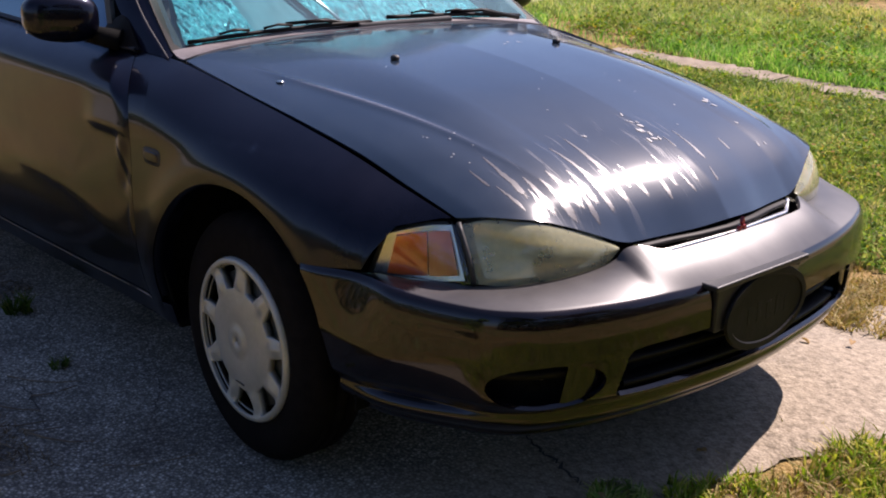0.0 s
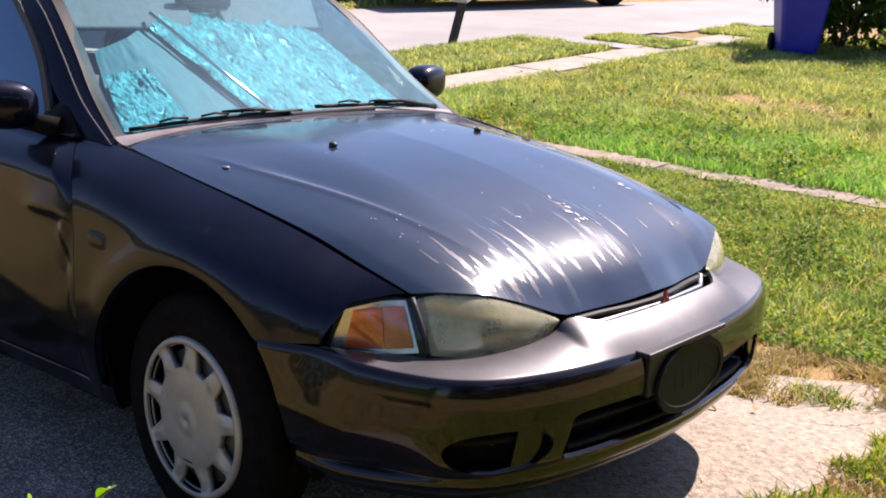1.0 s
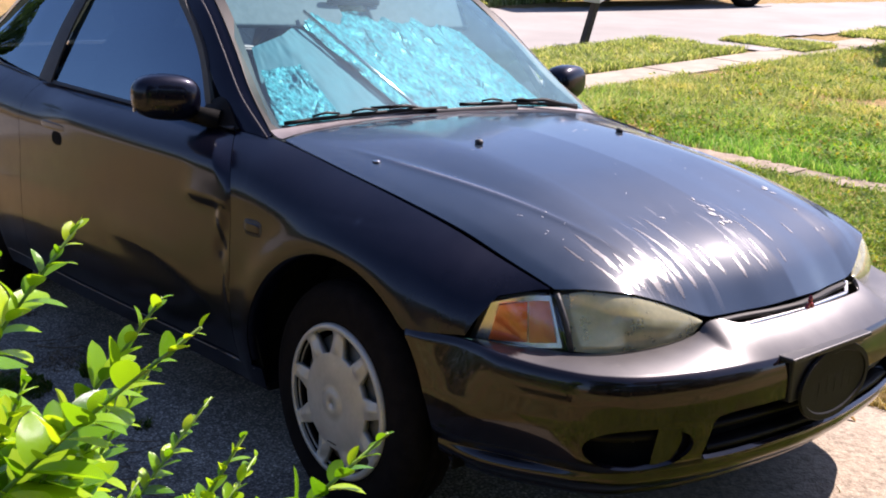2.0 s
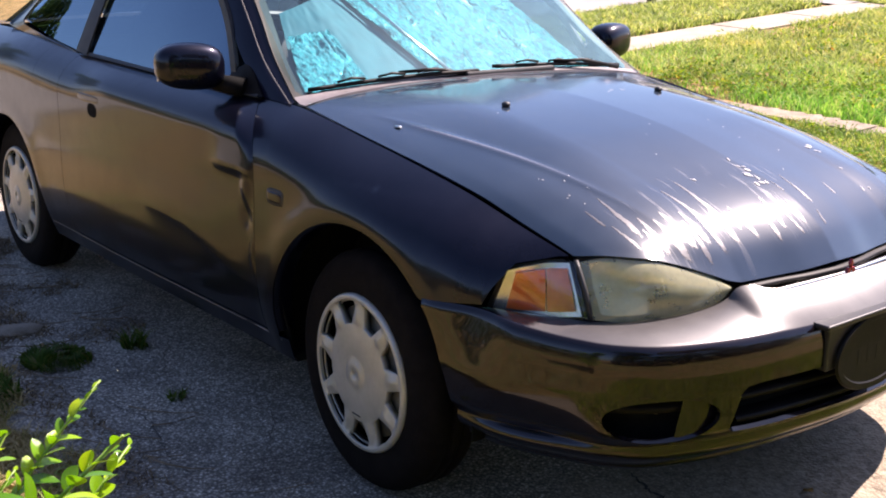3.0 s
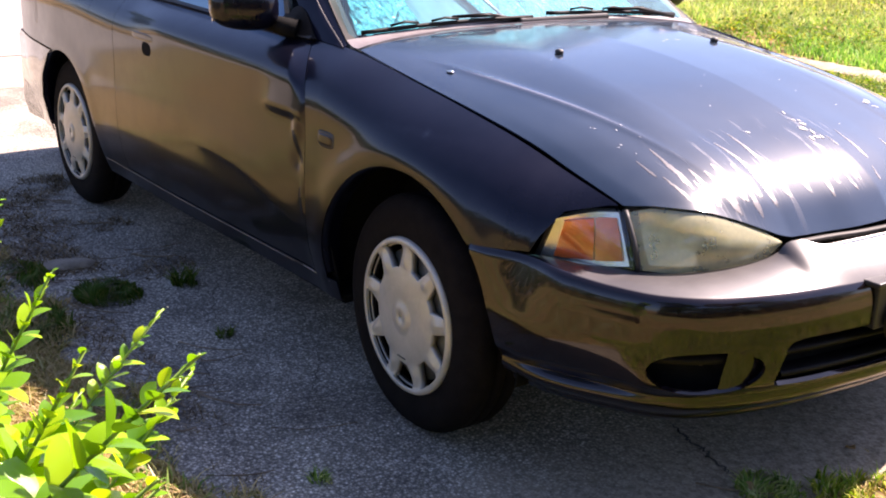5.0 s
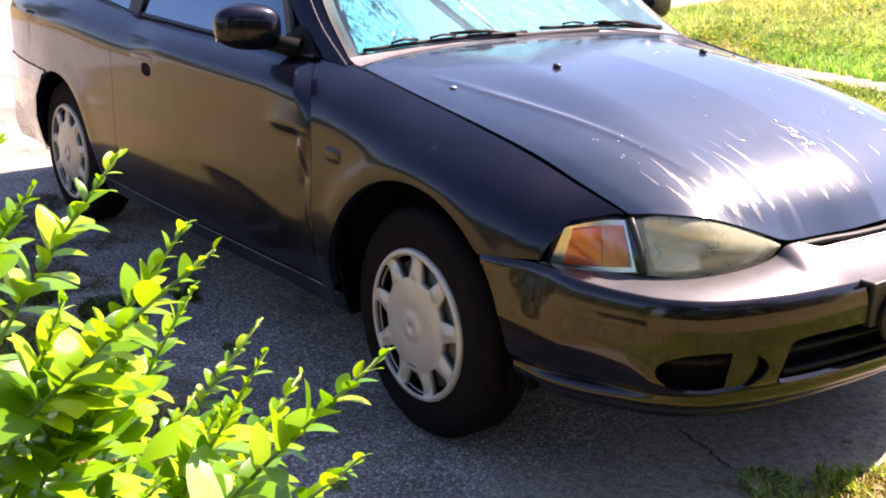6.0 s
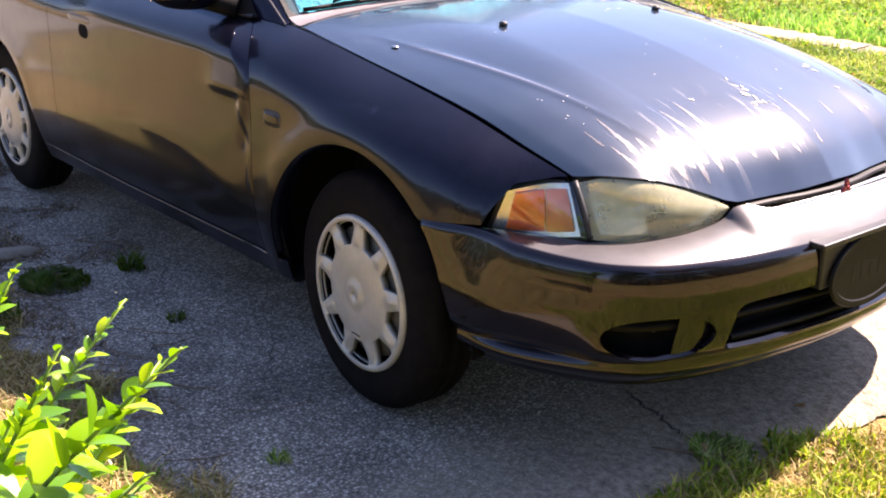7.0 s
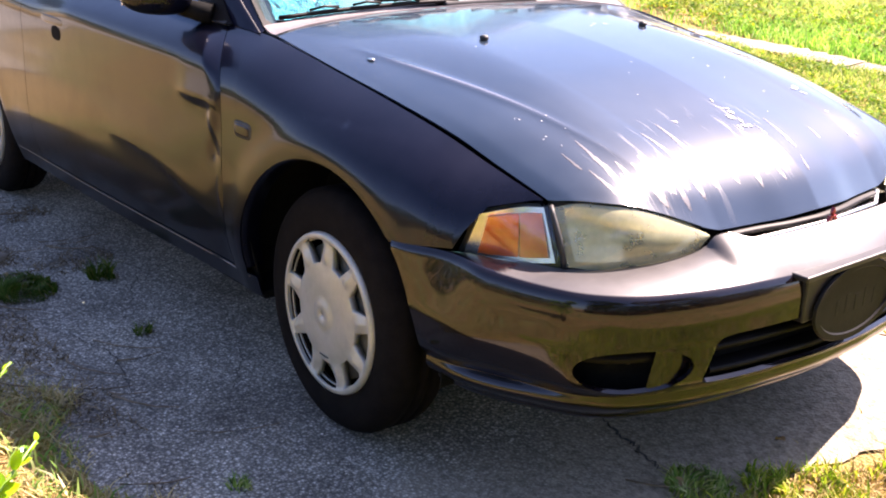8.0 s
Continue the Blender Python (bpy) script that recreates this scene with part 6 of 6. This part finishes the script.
# unseen hedge, added to darken the bumper's reflection and block low sky light
added_hedge = tagged(new("hedge"), "unseen tall dark hedge, added to darken the bumper's reflection and the shade", "hedge")
added_hedge.location = (7.5, -1, 0)
rs = np.random.RandomState(25)
leaf_cloud("hedge_leaves", [(7.8 + rs.normal(0, .25) - .10 * max(0, -2 - y) ** 1.3, y, .5 + 1.2 * k + .3 * rs.uniform(), .75, .75) for y in np.arange(-7.5, 5, .55) for k in (0, 1)], 26000, .085, CROWN, added_hedge, "dense dark leaves", 26)
hedge = tagged(new("hedge"), "dark clipped hedge across the street", "hedge")
hedge.location = (-11.8, 8, 1.0)
rs = np.random.RandomState(5)
leaf_cloud("hedge_leaves", [(-11.7 - .2 * rs.uniform() + .36 * max(0, y - 9.5) * .4, y, float(ground_z(-11.7, y)) + .45, .6, .65) for y in np.arange(7, 16, .40)], 30000, .07, CROWN, hedge, "dense dark leaves", 6)
bush = tagged(new("shrub"), "leafy green shrub behind the wheelie bin", "shrub")
gzb = float(ground_z(-3.3, 11.3))
bush.location = (-3.3, 11.3, gzb)
bm = bmesh.new()
for k in range(7):
    a = k * .9
    tube(bm, [(-3.3, 11.3, gzb - .05), (-3.3 + .25 * math.cos(a), 11.3 + .25 * math.sin(a), gzb + .6), (-3.3 + .5 * math.cos(a), 11.3 + .5 * math.sin(a), gzb + 1.2)], .02, 6, .4)
part("stem", bm, BARK, bush, "", True)
leaf_cloud("leaves", [(-3.3 + rs.normal(0, .35), 11.3 + rs.normal(0, .35), gzb + rs.uniform(.15, 1.5), rs.uniform(.2, .4), rs.uniform(.2, .35)) for _ in range(34)] + [(-4.25, 11.1, gzb + .75, .22, .2), (-4.2, 11.2, gzb + 1.0, .25, .25)], 9000, .06, leaf_stuff("shrub_leaves", [(0, (.025, .06, .010)), (.6, (.07, .13, .02)), (1, (.15, .2, .04))]), bush, "small mid-green leaves", 7)

# blue wheelie bin
wheelie = tagged(new("wheelie_bin"), "blue plastic wheelie bin standing on the lawn", "bin")
bz = float(ground_z(-3.46, 10.38)) - TURF
M = pose(-3.46, 10.38, bz, 0, 0, 35) @ Matrix.Rotation(radians(3.5), 4, "X")
wheelie.matrix_world = M


def bin_ring(w, d, z):
    r = .06
    pts = []
    for cx, cy, a0 in ((w - r, d - r, 0), (-w + r, d - r, 90), (-w + r, -d + r, 180), (w - r, -d + r, 270)):
        for a in (0, 30, 60, 90):
            pts.append(M @ Vector((cx + r * math.cos(radians(a0 + a)), cy + r * math.sin(radians(a0 + a)), z)))
    return pts


def skin(rings, material, name, parent, label="", cap=True):
    bm = bmesh.new()
    R = [[bm.verts.new(p) for p in ring] for ring in rings]
    n = len(R[0])
    for p, q in zip(R, R[1:]):
        for k in range(n):
            bm.faces.new((p[k], p[(k + 1) % n], q[(k + 1) % n], q[k]))
    if cap:
        bm.faces.new(R[0][::-1])
        bm.faces.new(R[-1])
    return part(name, bm, material, parent, label, False, 0.004)


skin([bin_ring(.205, .24, .06), bin_ring(.215, .25, .10), bin_ring(.29, .33, .88), bin_ring(.315, .355, .885), bin_ring(.318, .36, .95), bin_ring(.30, .34, .955)], BIN, "bin_body", wheelie)
skin([bin_ring(.322, .365, .957), bin_ring(.325, .37, .985), bin_ring(.30, .34, 1.03), bin_ring(.18, .2, 1.05)], BIN, "bin_lid", wheelie)
for s_ in (-1, 1):
    bm = bmesh.new()
    bmesh.ops.create_cone(bm, cap_ends=True, segments=24, radius1=.12, radius2=.12, depth=.05, matrix=M @ Matrix.Translation((.0 + s_ * .24, .25, .12)) @ Matrix.Rotation(radians(90), 4, "Y"))
    part("bin_wheel", bm, RUBBER, wheelie, "black wheel", bevel=.008)
bm = bmesh.new()
tube(bm, [M @ Vector((-.22, .37, .93)), M @ Vector((-.22, .43, .95)), M @ Vector((.22, .43, .95)), M @ Vector((.22, .37, .93))], .016, 8)
part("bin_handle", bm, BIN, wheelie, "", True)
bm = bmesh.new()
bmesh.ops.create_circle(bm, cap_ends=True, segments=24, radius=.07, matrix=M @ Matrix.Translation((-.02, -.285, .60)) @ Matrix.Rotation(radians(86), 4, "X"))
part("bin_emblem", bm, plain("faded_white_print", (.5, .52, .6), (.4, .42, .5), .6), wheelie, "faded round pale emblem")

# leaning mailbox by the street
mail = tagged(new("mailbox"), "grey mailbox on a leaning dark wooden post", "mailbox")
mz = float(ground_z(-6.5, 7.7)) - TURF
mail.location = (-6.5, 7.7, mz)
bm = bmesh.new()
a, b = Vector((-6.5, 7.7, mz - .05)), Vector((-6.46, 7.86, mz + .56))
tube(bm, [a, a.lerp(b, .5), b], .052, 4)
part("post", bm, WOOD, mail, "dark wooden post")
MB = Matrix.Translation(b) @ pose(0, 0, 0, 14, 4, 20)
bm = bmesh.new()
pr = [(-.10, 0), (.10, 0), (.10, .12)] + [(.10 * math.cos(t), .12 + .10 * math.sin(t)) for t in np.linspace(.3, math.pi - .3, 7)] + [(-.10, .12)]
f0 = [bm.verts.new(MB @ Vector((u, -.16, v))) for u, v in pr]
f1 = [bm.verts.new(MB @ Vector((u, .22, v))) for u, v in pr]
for k in range(len(pr)):
    bm.faces.new((f0[k], f0[(k + 1) % len(pr)], f1[(k + 1) % len(pr)], f1[k]))
bm.faces.new(f0[::-1])
bm.faces.new(f1)
part("mailbox_case", bm, plain("grey_sheet_metal", (.42, .43, .44), (.30, .31, .32), .5, .4, scale=9), mail, "weathered grey metal case", bevel=.004)
bm = bmesh.new()
box(bm, (.102, .02, .03), (.108, .05, .16), MB)
part("mailbox_flag", bm, RED, mail, "small red flag")


def distant_car(name, m, colour, label):
    """A saloon seen from far away: lofted body, glass, wheels, lamps."""
    root = tagged(new(name), label, "car")
    root.matrix_world = m
    body = plain(name + "_paint", colour, tuple(c * .8 for c in colour), .3, coat=1.0)
    secs = [(-2.15, .60, .45, .72), (-2.1, .78, .28, .90), (-1.4, .84, .24, .95), (0, .85, .24, .95), (1.2, .84, .24, .92), (1.9, .80, .26, .80), (2.15, .68, .32, .66)]
    P = np.array([[m @ Vector((x, w * sy_, lo + (hi - lo) * t)) for sy_, t in ((-.92, 0), (-1, .25), (-1, .6), (-.93, .9), (-.8, 1), (0, 1.03), (.8, 1), (.93, .9), (1, .6), (1, .25), (.92, 0))] for x, w, lo, hi in secs])
    grid("body", np.array(P), body, root, "", .02)
    P = np.array([[m @ Vector((x, w * sy_, .90 + (hi - .90) * t)) for sy_, t in ((-1, 0), (-.8, .85), (-.6, 1), (.6, 1), (.8, .85), (1, 0))] for x, w, hi in ((-1.75, .76, .92), (-1.1, .74, 1.36), (-.2, .74, 1.42), (.35, .74, 1.38), (1.1, .76, .92))])
    grid("cabin", np.array(P), BLACK, root, "dark glass cabin", .01)
    for x in (-1.35, 1.35):
        for y in (-.74, .74):
            bm = bmesh.new()
            lathe(bm, [(.02, -.06), (.19, -.07), (.21, -.10), (.30, -.09), (.31, 0), (.30, .09), (.21, .10), (.19, .07), (.02, .06)], 28)
            bmesh.ops.recalc_face_normals(bm, faces=bm.faces)
            bm.transform(m @ Matrix.Translation((x, y, .31)))
            w_ = part("wheel", bm, RUBBER, root, "", True)
            bm = bmesh.new()
            lathe(bm, [(.005, -.11 if y < 0 else .11), (.17, -.105 if y < 0 else .105), (.19, -.09 if y < 0 else .09)], 20)
            bmesh.ops.recalc_face_normals(bm, faces=bm.faces)
            bm.transform(m @ Matrix.Translation((x, y, .31)))
            part("wheel_disc", bm, COVER, w_, "silver wheel disc", True)
    for y in (-.55, .55):
        bm = bmesh.new()
        box(bm, (1.98, y - .17, .58), (2.14, y + .17, .72), m)
        part("headlamp", bm, REFLECT, root, "clear headlamp", bevel=.03)
    return root


distant_car("parked_car", pose(-9.52, 12.94, float(ground_z(-8.9, 13.4)) + .01, 0, 0, 70), (.012, .012, .014), "dark saloon parked across the street")
distant_car("parked_car", pose(-1.75, 13.35, float(ground_z(-2.2, 12.6)) - .12, 0, 0, -100), (.012, .045, .05), "dark teal saloon parked beyond the shrub")

# ---- the shrub in the yard: thin shoots with glossy, light-green leaflets ----
LEAF = leaf_stuff("young_leaf", [(0, (.045, .14, .004)), (.35, (.12, .27, .006)), (.7, (.20, .37, .008)), (1, (.34, .47, .015))], .20, .40, .45)


def leaf_material():
    """Leaflets that are objects of their own: colour by object."""
    m = LEAF.copy()
    m.name = "young_leaflet"
    nt = m.node_tree
    info = nt.nodes.new("ShaderNodeObjectInfo")
    for link in list(nt.links):
        if link.from_socket.name == "Random Per Island":
            to = link.to_socket
            nt.links.remove(link)
            nt.links.new(info.outputs["Random"], to)
    p = nt.nodes["Principled BSDF"]
    p.inputs["Specular IOR Level"].default_value = 0.6
    vein = noise_of(nt, 300, 3)
    bump_of(nt, p, vein, 0.25, 0.001)
    return m


LEAFLET, STEM = leaf_material(), plain("green_stem", (.17, .29, .04), (.13, .20, .03), .5, scale=40)
shapes = [leaf_mesh("leaflet", 1.0, w, c, f) for w, c, f in ((.25, .15, .25), (.31, .35, .30), (.28, .05, .45), (.24, .5, .15))]
for me in shapes:
    me.materials.append(LEAFLET)
near_bush = tagged(new("orange_jasmine"), "leafy shrub with glossy light-green leaflets on thin shoots", "shrub")
near_bush.location = (1.38, -2.42, 0)
TIPS = [(1.422, -2.084, 1.165, 1), (1.534, -2.095, 1.148, 1), (1.600, -2.112, 1.153, 1), (1.416, -2.038, 1.067, 0), (1.285, -1.918, .976, 0), (1.66, -2.052, 1.108, 1), (1.572, -2.071, 1.082, 0),
        (1.545, -2.085, 1.045, 1), (1.640, -2.065, 1.040, 1), (1.502, -2.163, 1.171, 1), (1.552, -2.205, 1.150, 1), (1.516, -2.157, 1.115, 1), (1.53, -2.143, 1.09, 1), (1.517, -2.116, 1.09, 1), (1.446, -2.161, 1.184, 1),
        (1.30, -1.99, .93, 0), (1.36, -2.10, 1.00, 1), (1.42, -2.22, 1.08, 1), (1.60, -2.145, 1.04, 1), (1.50, -2.06, .96, 1), (1.57, -2.11, .97, 1), (1.375, -1.935, .962, 1), (1.677, -2.079, 1.067, 1)]
random.seed(21)
count = 0
extra_v, extra_f = [], []
for n, (x, y, z, rich) in enumerate(TIPS):
    tip = Vector((x, y, z))
    foot = Vector((1.36 + .25 * (x - 1.36) + random.uniform(-.05, .05), -2.36 + .2 * (y + 2.36) + random.uniform(-.06, .06), z - random.uniform(.42, .55)))
    side_way = Vector((random.uniform(-.03, .03), random.uniform(-.03, .03), 0))
    pts = [foot.lerp(tip, t) + side_way * math.sin(math.pi * t) + Vector((0, 0, .05 * math.sin(math.pi * t))) for t in np.linspace(0, 1, 14)]
    bm = bmesh.new()
    tube(bm, pts, .0027, 7, .3)
    shoot = part("shoot", bm, STEM, near_bush, "thin green shoot", True)
    length = (tip - foot).length
    k, t = 0, .10
    while t < 1.0:
        i = min(12, int(t * 13))
        p = pts[i].lerp(pts[i + 1], t * 13 - i)
        along = (pts[i + 1] - pts[i]).normalized()
        az = k * 2.4 + n
        out = along.orthogonal().normalized()
        out = Matrix.Rotation(az, 3, along) @ out
        young = max(0, (t - .72) / .28)
        size = (.056 if rich else .046) * random.uniform(.55, 1.15) * (1 - .30 * t) * (1 - .80 * young)
        d = (out * (1 - .55 * young) + along * (.55 + .7 * young) + Vector((0, 0, .15))).normalized()
        up = (Vector((0.1, .35, 1)) + out * .3 * random.uniform(-1, 1)).normalized()
        xx = d.cross(up).normalized()
        zz = xx.cross(d)
        m = Matrix((( xx.x, d.x, zz.x, p.x), (xx.y, d.y, zz.y, p.y), (xx.z, d.z, zz.z, p.z), (0, 0, 0, 1))) @ Matrix.Diagonal((size * random.uniform(.95, 1.25), size, size, 1))
        if count < 290:
            leaf = new("leaflet", random.choice(shapes))
            leaf.matrix_world = m
            leaf.parent = shoot
            count += 1
        else:
            src = random.choice(shapes)
            base = len(extra_v)
            extra_v += [tuple(m @ v.co) for v in src.vertices]
            extra_f += [tuple(base + i for i in f.vertices) for f in src.polygons]
        k += 1
        t += random.uniform(.024, .044) * (1.0 if t < .72 else .34) * (.5 / length)
# the lower, denser body of the shrub
random.seed(5)
for n in range(1300):
    a, r = random.uniform(0, math.tau), math.sqrt(random.random())
    c = Vector((1.34 + .24 * r * math.cos(a), -2.34 + .20 * r * math.sin(a), random.uniform(.25, .88)))
    if n % 3 == 0:
        c = Vector((1.47 + .14 * r * math.cos(a), -2.17 + .10 * r * math.sin(a), random.uniform(.80, 1.02)))
    d = Vector((math.cos(a), math.sin(a), random.uniform(-.3, .8))).normalized()
    up = Vector((random.uniform(-.4, .4), random.uniform(-.2, .6), 1)).normalized()
    xx = d.cross(up).normalized()
    zz = xx.cross(d)
    s_ = random.uniform(.030, .058)
    m = Matrix(((xx.x, d.x, zz.x, c.x), (xx.y, d.y, zz.y, c.y), (xx.z, d.z, zz.z, c.z), (0, 0, 0, 1))) @ Matrix.Diagonal((s_, s_, s_, 1))
    src = random.choice(shapes)
    base = len(extra_v)
    extra_v += [tuple(m @ v.co) for v in src.vertices]
    extra_f += [tuple(base + i for i in f.vertices) for f in src.polygons]
inner_leaves = made("inner_leaves", mesh_of("inner_leaves", extra_v, extra_f), LEAF, near_bush, "dense glossy green leaflets")
inner_leaves["kind"] = "stuff"
for n in range(9):
    a = n * .7
    bm = bmesh.new()
    tube(bm, [(1.35 + .03 * math.cos(a), -2.36 + .03 * math.sin(a), -.02), (1.35 + .10 * math.cos(a), -2.36 + .08 * math.sin(a), .4), (1.35 + .16 * math.cos(a), -2.35 + .13 * math.sin(a), .85)], .007, 7, .45)
    part("stem", bm, BARK, near_bush, "brown woody stem", True)
